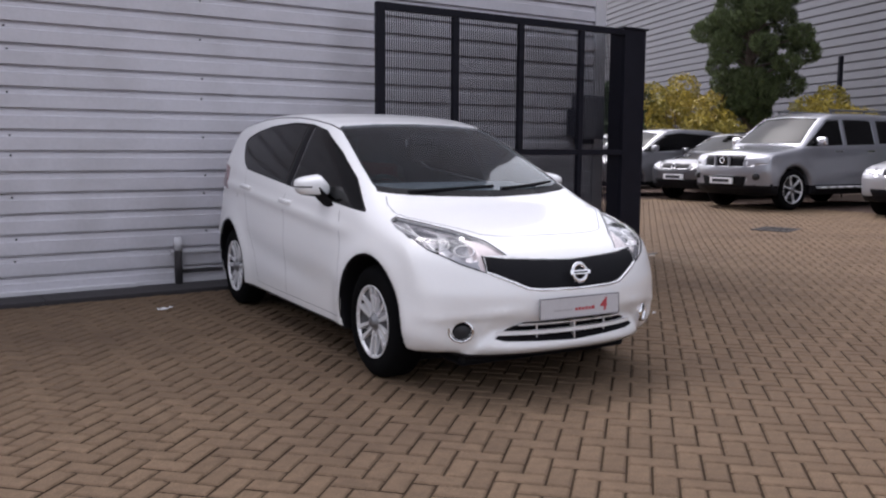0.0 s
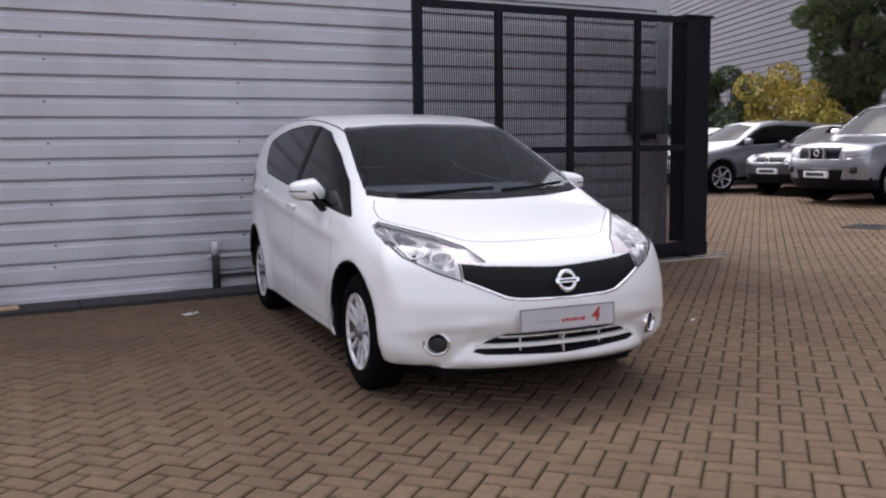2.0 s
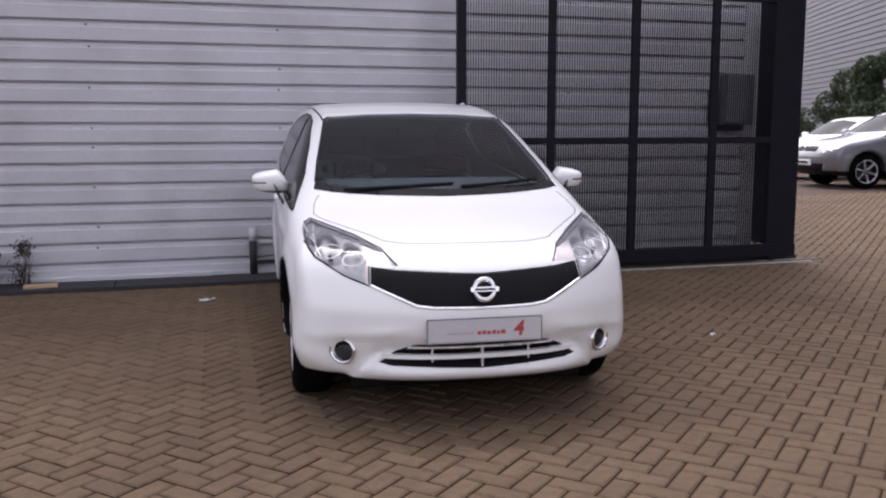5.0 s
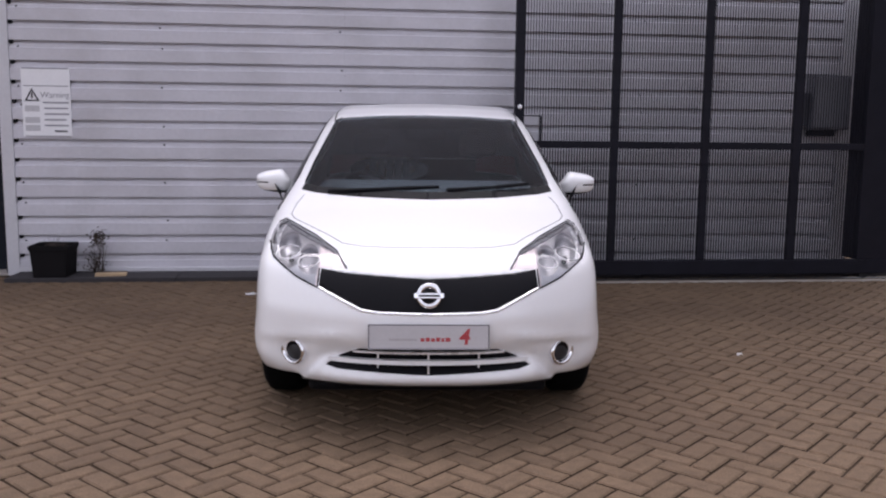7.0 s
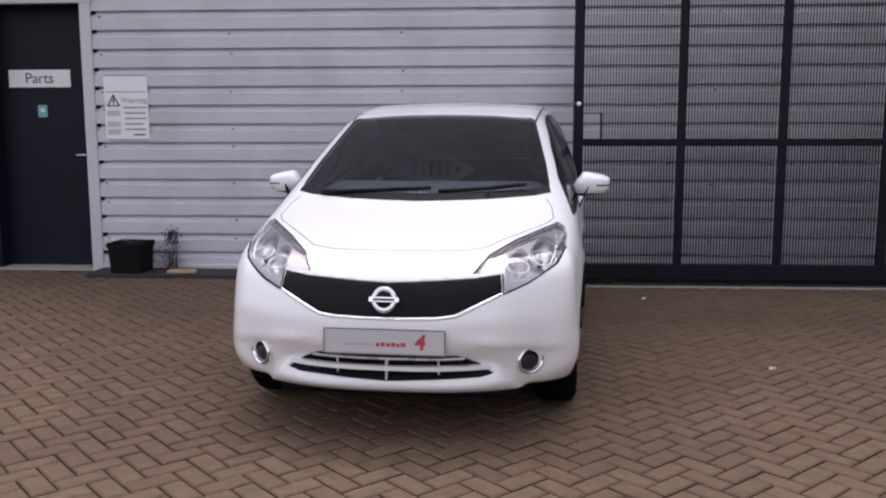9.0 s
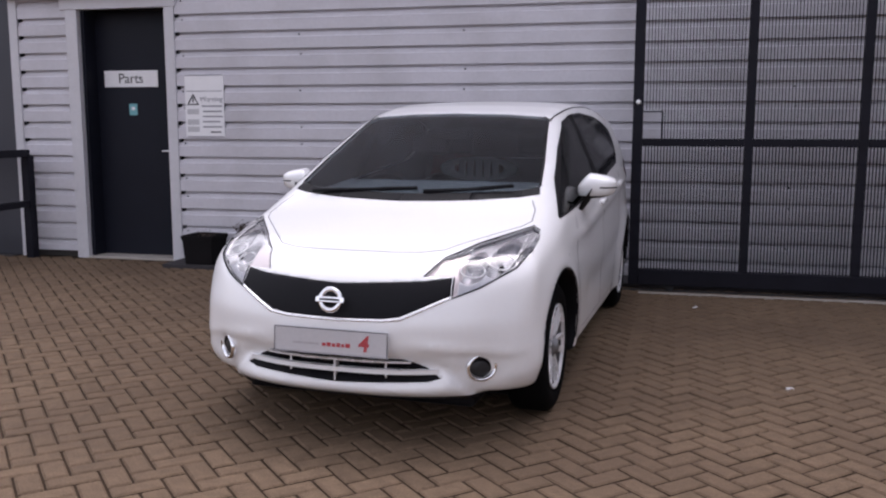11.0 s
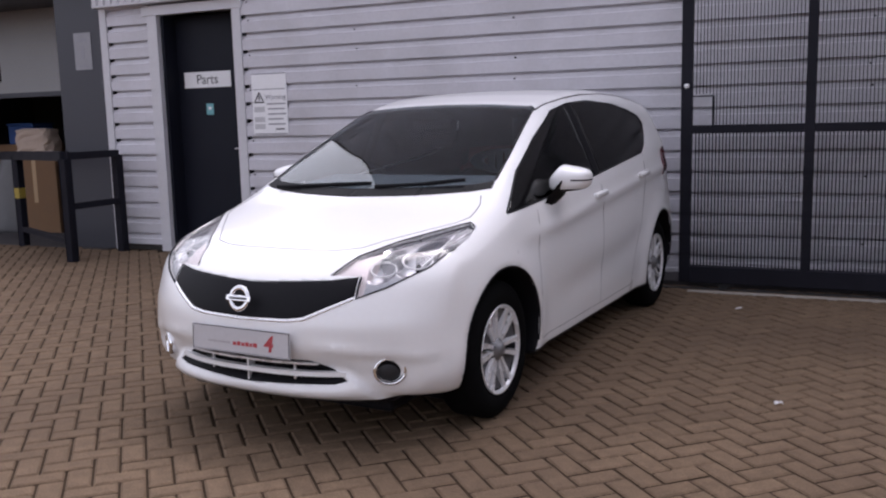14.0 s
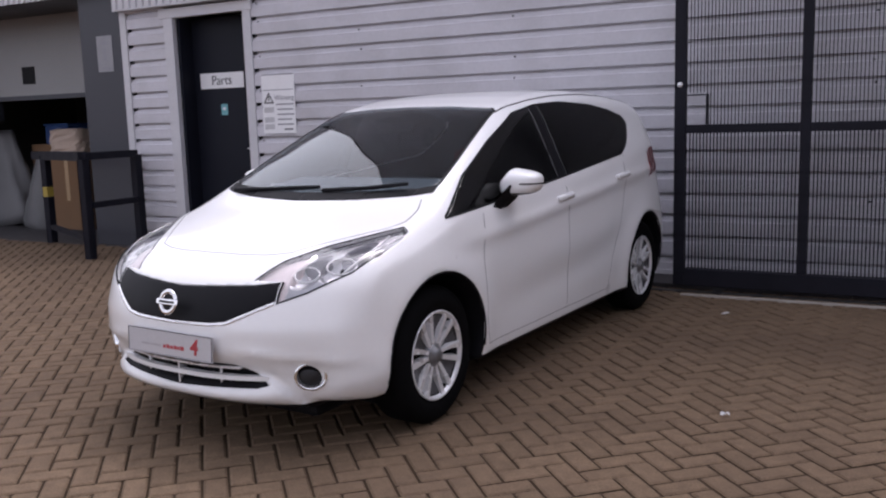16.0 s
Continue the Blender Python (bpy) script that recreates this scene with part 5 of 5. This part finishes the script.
for i in range(7):
    z = 0.29 * i / 6
    k = 1 - 0.10 * (i / 6)
    rows.append([b2.verts.new((0.28 * k * math.copysign(abs(math.cos(a)) ** 0.5, math.cos(a)) + r.uniform(-0.015, 0.015), 0.17 * k * math.copysign(abs(math.sin(a)) ** 0.5, math.sin(a)) + r.uniform(-0.02, 0.02), z + (r.uniform(-0.03, 0.03) if i == 6 else 0))) for a in (2 * math.pi * (j + 0.5) / 16 for j in range(16))])
for a_, b_ in zip(rows, rows[1:]):
    for j in range(16):
        b2.faces.new((a_[j], a_[(j + 1) % 16], b_[(j + 1) % 16], b_[j]))
b2.faces.new(rows[0][::-1]), b2.faces.new(rows[-1])
part("paper", b2, material("pale_brown_paper", (0.42, 0.33, 0.27), 0.8, 0.0, 0.12, 6, 60, 0.002), tray)
crate = thing("blue_crate", "blue plastic crate on a cardboard box", "crate", pose(-5.35, 9.72, 1.152))
part("tub", box(-0.24, 0.24, -0.18, 0.18, 0.0, 0.26, 0.02), M_BLUE, crate)
part("rim", box(-0.255, 0.255, -0.195, 0.195, 0.262, 0.29, 0.01), M_BLUE, crate)

# ---- the yard beyond: building, hedge, tree and parked cars ----
FAR = pose(23.6, 15.3, 0, 0, 0, -21.5)
far = thing("far_building", "pale grey ribbed warehouse across the yard", "building", FAR)
pts, z = [], 0.0
while z < 10:
    pts += [(0.0, z), (0.0, z + 0.17), (0.04, z + 0.18), (0.04, z + 0.215)]
    z += 0.25
b2 = extrude_profile(pts, -26, 45, "y")
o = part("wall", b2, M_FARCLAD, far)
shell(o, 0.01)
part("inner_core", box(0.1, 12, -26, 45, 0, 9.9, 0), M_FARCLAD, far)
part("plinth", box(-0.10, 0.1, -26, 45, 0, 0.9, 0.01), M_DARKGREY, far)
part("downpipe", rod((-0.12, -7.0, 0), (-0.12, -7.0, 9.9), 0.10, 0.10, 14), M_DARKGREY, far)
part("bay_strip", box(-0.06, 0.0, -7.6, -7.2, 0.0, 9.9, 0.01), material("mid_grey_strip", (0.20, 0.20, 0.22), 0.5), far)
part("window_band", box(-0.04, 0.02, -22, -8.2, 5.6, 6.7, 0.01), M_GLOSSBLACK, far, "dark window band")


def leaf_cloud(name, mat, parent, blobs, count, size, seed, label="", needle=False):
    """Many small leaf blades scattered over and within uneven clumps."""
    r = np.random.RandomState(seed)
    centres, radii = np.array([b[:3] for b in blobs]), np.array([b[3:] for b in blobs])
    which = r.choice(len(blobs), count, p=(radii.prod(1) ** (2 / 3)) / (radii.prod(1) ** (2 / 3)).sum())
    d = r.normal(size=(count, 3))
    d /= np.linalg.norm(d, axis=1)[:, None]
    rad = r.uniform(0.55, 1.08, count) ** 0.7
    c = centres[which] + d * radii[which] * rad[:, None]
    t1 = r.normal(size=(count, 3))
    if needle:
        t1 = 0.45 * t1 + 0.8 * d + np.array((0, 0, 0.75))
    t1 /= np.linalg.norm(t1, axis=1)[:, None]
    t2 = np.cross(t1, r.normal(size=(count, 3)))
    t2 /= np.linalg.norm(t2, axis=1)[:, None]
    s = size * r.uniform(0.6, 1.4, count)[:, None]
    w = 0.16 if needle else 0.45
    quad = np.stack([c + t1 * s, c + t2 * s * w, c - t1 * s, c - t2 * s * w], 1).reshape(-1, 3)
    quad[:, 2] = np.maximum(quad[:, 2], 0.02)
    me = bpy.data.meshes.new(name)
    me.from_pydata(quad.tolist(), [], np.arange(count * 4).reshape(-1, 4).tolist())
    me.materials.append(mat)
    ob = new(name, me)
    ob.parent = parent
    if label:
        ob["label"] = label
    return ob


def bush(at, mat, length, depth, height, seed, label, count=5200, size=0.045):
    b = thing("hedge_bush", label, "bush", at)
    r = random.Random(seed)
    b3 = bmesh.new()
    for k in range(int(length * 4)):
        y = r.uniform(-length / 2, length / 2) * 0.9
        add_rod(b3, (r.uniform(-0.2, 0.2), y, 0), (r.uniform(-0.4, 0.4), y + r.uniform(-0.3, 0.3), height * 0.7), 0.025, 0.008, 6)
    part("stems", b3, M_BARK, b)
    blobs = []
    for k in range(int(length * 5)):
        y = r.uniform(-length / 2, length / 2)
        zc = r.uniform(0.3, 0.82) * height * (1 - 0.25 * abs(2 * y / length) ** 3)
        blobs.append((r.uniform(-0.35, 0.35) * depth, y, zc, r.uniform(0.3, 0.55), r.uniform(0.35, 0.6), r.uniform(0.25, 0.5)))
    leaf_cloud("leaves", mat, b, blobs, count * 3, size, seed)
    return b


def hedge_at(x, y):
    """A place in the planting strip, turned along the far building."""
    return pose(x, y, 0.15, 0, 0, -21.5)


bush(hedge_at(19.7, 17.5), M_GOLD, 4.6, 1.5, 3.35, 11, "golden yellow hedge bush behind the parked cars", 7000)
bush(hedge_at(18.7, 15.3), M_GOLD, 2.6, 0.9, 2.35, 12, "low golden yellow hedge bush beside the conifer", 3600)
bush(hedge_at(19.9, 13.55), M_GOLD, 3.4, 1.2, 3.0, 13, "golden yellow hedge bush behind the parked cars", 6000)
bush(hedge_at(20.4, 20.9), M_GREEN, 5.0, 1.6, 3.9, 14, "dark green hedge bush behind the parked cars", 14000)
bush(hedge_at(22.0, 27.4), M_GREEN, 6.6, 1.4, 2.6, 15, "dark green hedge bush behind the parked cars", 8000)
bush(hedge_at(19.4, 9.6), M_GREEN, 4.0, 1.2, 1.6, 16, "low dark green hedge bush behind the parked cars", 6000)

tree = thing("conifer_tree", "dark green conifer with an uneven crown behind the cars", "tree", pose(19.5, 15.05, 0.15))
b2 = bmesh.new()
add_rod(b2, (0, 0, 0), (0.05, 0.1, 3.2), 0.17, 0.13, 12)
add_rod(b2, (0.05, 0.1, 3.15), (0.0, 0.0, 8.5), 0.13, 0.03, 12)
add_rod(b2, (-0.36, 0.60, 0), (-0.34, 0.59, 3.4), 0.05, 0.04, 8)
r = random.Random(21)
blobs = []
for k in range(90):
    zc = 1.9 + 6.9 * (k / 90) ** 0.9
    a = k * 2.4
    reach = float(np.interp(zc, (1.8, 2.4, 2.9, 3.5, 6.5, 9.0), (0.45, 0.75, 1.1, 1.45, 1.25, 0.2))) * r.uniform(0.45, 1.0)
    tip = (reach * math.cos(a), reach * math.sin(a), zc + r.uniform(-0.2, 0.3))
    add_rod(b2, (0, 0, zc - 0.3), tip, 0.035, 0.01, 6)
    blobs.append((tip[0] * 0.9, tip[1] * 0.9, tip[2], r.uniform(0.25, 0.5), r.uniform(0.25, 0.5), r.uniform(0.22, 0.45)))
part("trunk", b2, M_BARK, tree)
leaf_cloud("crown", M_PINE, tree, blobs, 110000, 0.075, 22, needle=True)


pole = thing("dark_post", "slim black post standing in the hedge", "post", pose(21.0, 13.5, 0.15, 0, 0, -21.5))
part("shaft", box(-0.05, 0.05, -0.05, 0.05, 0.0, 3.5, 0.01), M_BLACK, pole)


def parked_car(name, label, paint, at, top, nose_k, tail_k, plan, belt, wheel_r, hubs, width, length, glass_line, mirror_paint=None, lean=0.40, skirt=0.36):
    """A parked car seen across the yard: body, glazing, lamps, grille, plate and wheels."""
    field = car_field(top, nose_k, tail_k, plan, belt, 0.04, hubs, wheel_r, lean=lean, front_bow=0.22, bow_power=3.0, crown=0.03, length=length, floor_z=0.26, width=width, corner=0.09)
    b4 = body_bmesh(field, (-1.1, -0.1, 0.15), (1.1, length + 0.15, 1.95), 0.045)
    root = thing(name, label, "car", at, "cars parked across the yard")
    got = []

    def grab(nm, mat, poly, view, keep, lab=""):
        fs = carve(b4, poly, view, keep)
        if fs:
            got.append((nm, split_off(b4, fs), mat, lab))
    side, screen4, lamp4, grille4, low4 = glass_line
    for sg in (1, -1):
        for pane in (side if isinstance(side[0], list) else [side]):
            grab("side_window", M_PRIVACY, pane, "side", lambda c, n, sg=sg: c.x * sg > 0.45, "dark side window")
        grab("headlight", M_LAMPIN, [(sg * a, b) for a, b in lamp4], "front", lambda c, n: c.y < 0.5 and n.y < 0.1, "clear headlight")
    grab("windscreen", M_SKYGLASS, screen4 + [(-a, b) for a, b in screen4[::-1]], "front", lambda c, n: 0.8 < c.y < 2.4 and n.z > 0.25 and n.y < 0, "windscreen")
    grab("grille", M_GLOSSBLACK, grille4, "front", lambda c, n: c.y < 0.7 and n.y < 0.2, "dark grille")
    grab("lower_intake", M_GLOSSBLACK, low4, "front", lambda c, n: c.y < 0.7 and n.y < 0.2)
    b4.normal_update()
    for f in b4.faces:
        c = f.calc_center_median()
        if any((c.y - h) ** 2 + (c.z - wheel_r - 0.012) ** 2 < (wheel_r + 0.045) ** 2 for h in hubs) or c.z < 0.36 and f.normal.z < -0.3 or c.z < skirt:
            f.material_index = 1
    shb = shell(part("body", b4, [paint, M_PLASTIC, M_CABIN], root, "", True), 0.02)
    shb.material_offset = 2
    for nm, pb, mat, lab in got:
        shell(part(nm, pb, mat, root, lab, True), 0.006)
    corner = side[0][0] if isinstance(side[0], list) else side[0]
    part("number_plate", box(-0.26, 0.26, -0.03, 0.02, 0.46, 0.57, 0.004), M_SIGN, root)
    part("plate_bar", box(-0.2, 0.2, -0.034, -0.03, 0.485, 0.545, 0), M_BLACKPRINT, root)
    part("badge", lathe([(0.05 + 0.012 * math.cos(k * math.pi / 3), 0.01 * math.sin(k * math.pi / 3)) for k in range(6)], "y", 20, True), M_CHROME, root).location = (0, -0.005, 0.5 * (grille4[0][1] + grille4[2][1]))
    for sg in (1, -1):
        part("door_mirror", box(-0.10, 0.10, -0.06, 0.05, -0.07, 0.08, 0.035, pose(sg * (width + 0.09), corner[0] + 0.28, corner[1] + 0.09)), mirror_paint or paint, root, "", True)
        for h in hubs:
            wheel_parts(root, pose(sg * (width - 0.03), h, wheel_r, h * 50, 0, 0), sg, wheel_r, wheel_r * 0.68, 0.21, 6, False)
    return root


def faces_west(x, y, turn=0.0):
    """A pose whose car points its nose the -x way, on the raised far side of the yard."""
    return pose(x, y, yard_z(x + 1.0), 0, 0, -90 + turn)


SUV_TOP = [(-0.2, 0.85), (0.06, 0.98), (0.25, 1.06), (0.7, 1.12), (0.98, 1.17), (1.42, 1.50), (1.72, 1.70), (2.05, 1.78), (3.0, 1.80), (4.6, 1.76), (4.9, 1.72)]
SUV_NOSE = [(0.0, 0.3), (0.3, 0.12), (0.4, 0.03), (0.7, 0.0), (0.95, 0.04), (1.1, 0.2), (1.9, 0.9)]
SUV_TAIL = [(0.0, 4.5), (0.4, 4.72), (0.8, 4.74), (1.1, 4.70), (1.7, 4.55), (1.9, 4.5)]
SUV_PLAN = [(-0.3, 0.83), (1.0, 0.845), (4.0, 0.847), (5.0, 0.80)]
SUV_GLASS = ([[(1.17, 1.14), (2.18, 1.17), (2.18, 1.63), (1.86, 1.62)], [(2.30, 1.17), (3.10, 1.19), (3.08, 1.61), (3.0, 1.64), (2.30, 1.64)],
              [(3.24, 1.20), (4.15, 1.22), (4.15, 1.58), (4.05, 1.64), (3.24, 1.64)]], [(0.0, 1.19), (0.74, 1.20), (0.60, 1.66), (0.0, 1.69)],
             [(0.50, 0.78), (0.84, 0.83), (0.84, 0.99), (0.50, 0.96)], [(-0.44, 0.78), (0.44, 0.78), (0.46, 0.98), (-0.46, 0.98)], [(-0.46, 0.38), (0.46, 0.38), (0.52, 0.60), (-0.52, 0.60)])
off = parked_car("silver_off_roader", "silver double-cab off-roader with roof bars, parked nose out", M_SILVER, faces_west(13.50, 11.12, -5) @ Matrix.Scale(1.035, 4), SUV_TOP, SUV_NOSE, SUV_TAIL, SUV_PLAN, 1.12, 0.37, (0.88, 3.75), 0.90, 4.75, SUV_GLASS, M_CHROME, lean=0.30, skirt=0.46)
for sg in (1, -1):
    rb = rod((sg * 0.60, 2.1, 1.82), (sg * 0.60, 4.2, 1.83), 0.022, 0.022, 8)
    for v0 in (2.15, 3.1, 4.1):
        add_rod(rb, (sg * 0.60, v0, 1.70), (sg * 0.60, v0, 1.83), 0.02, 0.018, 8)
    part("roof_bar", rb, M_GREYCAR, off, "dark roof bar")
    part("side_step", box(sg * 0.94 - 0.05, sg * 0.94 + 0.05, 1.45, 3.15, 0.38, 0.42, 0.015), M_ALLOY, off, "bright side step")
for u in (-0.16, 0.16):
    part("grille_bar", box(u - 0.025, u + 0.025, -0.012, 0.03, 0.785, 0.975, 0.008), M_SILVER, off, "silver grille bar")
part("grille_bar", box(-0.47, 0.47, -0.010, 0.03, 0.965, 0.985, 0.006), M_CHROME, off, "chrome grille surround")
for sg in (1, -1):
    part("fog_lamp", lathe([(0.0, -0.012), (0.05, -0.01), (0.062, 0.0), (0.062, 0.05)], "y", 20), M_DARKMETAL, off, "round fog lamp", True).matrix_local = pose(sg * 0.70, 0.085, 0.60, 0, 0, sg * 20)
    for v0 in (2.08, 3.0):
        part("door_handle", box(-0.016, 0.016, -0.11, 0.11, -0.016, 0.016, 0.008, pose(sg * 0.865, v0, 1.06)), M_CHROME, off, "bright door handle")
X_TOP = [(-0.2, 0.70), (0.06, 0.84), (0.3, 0.95), (0.9, 1.06), (1.15, 1.12), (1.6, 1.38), (1.95, 1.56), (2.3, 1.61), (3.2, 1.60), (4.0, 1.50), (4.6, 1.35)]
X_NOSE = [(0.0, 0.3), (0.25, 0.1), (0.4, 0.02), (0.65, 0.0), (0.85, 0.06), (1.0, 0.25), (1.9, 0.9)]
X_TAIL = [(0.0, 4.1), (0.4, 4.32), (0.8, 4.30), (1.1, 4.15), (1.5, 3.95), (1.9, 3.8)]
X_PLAN = [(-0.3, 0.81), (0.9, 0.84), (3.4, 0.847), (4.6, 0.77)]
X_GLASS = ([(1.20, 1.03), (3.6, 1.14), (3.85, 1.27), (3.3, 1.44), (2.4, 1.49), (1.95, 1.44)], [(0.0, 1.13), (0.70, 1.15), (0.56, 1.47), (0.0, 1.53)],
           [(0.42, 0.72), (0.80, 0.80), (0.82, 0.92), (0.60, 0.88)], [(-0.36, 0.74), (0.36, 0.74), (0.40, 0.85), (-0.40, 0.85)], [(-0.55, 0.32), (0.55, 0.32), (0.60, 0.50), (-0.60, 0.50)])
parked_car("silver_crossover", "silver crossover with dark windows, parked nose out", M_CROSS, faces_west(14.1, 15.75, -10), X_TOP, X_NOSE, X_TAIL, X_PLAN, 1.02, 0.345, (0.88, 3.52), 0.90, 4.35, X_GLASS)
parked_car("dark_grey_hatchback", "dark grey hatchback, parked nose out", M_GREYCAR, faces_west(14.7, 13.35, 0), [(a, b * 0.94) for a, b in X_TOP], [(a, b) for a, b in X_NOSE], X_TAIL, X_PLAN, 0.97, 0.32, (0.85, 3.45), 0.86, 4.3,
           tuple([(a, b * 0.94) for a, b in g] for g in X_GLASS))
parked_car("pale_silver_hatchback", "pale silver hatchback, parked nose out", M_PALECAR, faces_west(13.9, 7.85, 2), [(a, b * 0.95) for a, b in X_TOP], X_NOSE, X_TAIL, X_PLAN, 0.98, 0.325, (0.85, 3.45), 0.87, 4.3,
           tuple([(a, b * 0.95) for a, b in g] for g in X_GLASS))
parked_car("white_hatchback_far", "white hatchback parked beyond the crossover", M_WHITE, faces_west(15.4, 18.5, -4), [(a, b * 0.94) for a, b in X_TOP], X_NOSE, X_TAIL, X_PLAN, 0.97, 0.32, (0.85, 3.45), 0.86, 4.3,
           tuple([(a, b * 0.94) for a, b in g] for g in X_GLASS))


# ---- block paving: herringbone laid nearly at 45 degrees to the wall ----
UNIT, GAP = 0.1000, 0.0050
paving = thing("pavement", "brown block paving in a diagonal herringbone, worn and dusty", "paving", kind="structure")


def paver(a, b, la, lb, dz, tilt):
    """A paver in the diagonal frame: chamfered top and short sides."""
    a0, a1, b0, b1 = a + GAP, a + la - GAP, b + GAP, b + lb - GAP
    c = 0.0085
    vs = []
    for (x0, x1, y0, y1, z) in ((a0, a1, b0, b1, -0.02), (a0, a1, b0, b1, -0.0065), (a0 + c, a1 - c, b0 + c, b1 - c, 0.0)):
        for x, y in ((x0, y0), (x1, y0), (x1, y1), (x0, y1)):
            vs.append((x, y, z + (dz + tilt[0] * (x - a) + tilt[1] * (y - b) if z > -0.015 else 0)))
    return vs


QUADS = [(0, 1, 5, 4), (1, 2, 6, 5), (2, 3, 7, 6), (3, 0, 4, 7), (4, 5, 9, 8), (5, 6, 10, 9), (6, 7, 11, 10), (7, 4, 8, 11), (8, 9, 10, 11)]
CO, SI = math.cos(math.radians(43.3)), math.sin(math.radians(43.3))
prng = random.Random(9)
verts, faces, near_pavers = [], [], []
for i in range(-90, 260):
    for j in range(-170, 130):
        k = (i - j + 1) % 4
        if k == 0:
            la, lb = 2 * UNIT, UNIT
        elif k == 3:
            la, lb = UNIT, 2 * UNIT
        else:
            continue
        a, b = i * UNIT + 0.006, j * UNIT + 0.058
        cx, cy = CO * (a + la / 2) - SI * (b + lb / 2), SI * (a + la / 2) + CO * (b + lb / 2)
        x, y = cx, cy
        if not (-7.0 < x < 15.0 and -4.0 < y < 14.0) or (-0.50 < x < 7.75 and 7.79 < y < 8.25) or x < 7.5 and y > 8.25 or x < -0.5 and y > 8.06:
            continue
        dz, tilt = prng.uniform(-0.0015, 0.0015), (prng.uniform(-0.008, 0.008), prng.uniform(-0.008, 0.008))
        vs = [(CO * p - SI * q, SI * p + CO * q, z + yard_z(CO * p - SI * q)) for p, q, z in paver(a, b, la, lb, dz, tilt)]
        if 1.6 < x < 4.3 and 1.45 < y < 3.0 and len(near_pavers) < 290:
            near_pavers.append((x, y, k, dz))
            continue
        n = len(verts)
        verts += vs
        faces += [tuple(n + v for v in f) for f in QUADS]
me = bpy.data.meshes.new("laid_pavers")
me.from_pydata(verts, [], faces)
me.materials.append(M_PAVER)
me.materials.append(M_SAND)
me.polygons.foreach_set('material_index', [1, 1, 1, 1, 0, 0, 0, 0, 0] * (len(faces) // 9))
laid = new("laid_pavers", me)
laid.parent = paving
laid["kind"] = "stuff"
single = {}
for k, (la, lb) in ((0, (2 * UNIT, UNIT)), (3, (UNIT, 2 * UNIT))):
    vs = [(CO * p - SI * q, SI * p + CO * q, z) for p, q, z in paver(-la / 2, -lb / 2, la, lb, 0, (0, 0))]
    single[k] = bpy.data.meshes.new("paver")
    single[k].from_pydata(vs, [], QUADS)
    single[k].materials.append(M_PAVER_ONE)
    single[k].materials.append(M_SAND)
    single[k].polygons.foreach_set('material_index', [1, 1, 1, 1, 0, 0, 0, 0, 0])
for x, y, k, dz in near_pavers:
    o = new("paver", single[k])
    o.location, o.parent = (x, y, dz), paving

far_yard = thing("yard_surface", "plain reddish brown yard surface running on to the parked cars", "yard", kind="structure")
b2 = bmesh.new()
xs, ys = [7.75, 8.0, 9.0, 10.0, 11.0, 12.0, 13.0, 14.0, 15.0, 60.0], [-40.0, -4.0, 14.0, 60.0]
gv = [[b2.verts.new((x, y, yard_z(x))) for y in ys] for x in xs]
for i in range(len(xs) - 1):
    for j in range(3):
        if xs[i] >= 15.0 or j != 1:
            b2.faces.new((gv[i][j], gv[i + 1][j], gv[i + 1][j + 1], gv[i][j + 1]))
shell(part("surface", b2, M_GROUND, far_yard), 0.02)
part("surface", box(-60.0, 7.746, -40.0, -4.0, -0.02, 0.0, 0), M_GROUND, far_yard)
part("surface", box(-60.0, -7.0, -3.996, 8.05, -0.02, 0.0, 0), M_GROUND, far_yard)
part("bay_floor", box(-8.0, -2.4, 8.02, 12.1, -0.02, 0.001, 0), M_KERB, far_yard, "dark concrete floor of the goods bay")
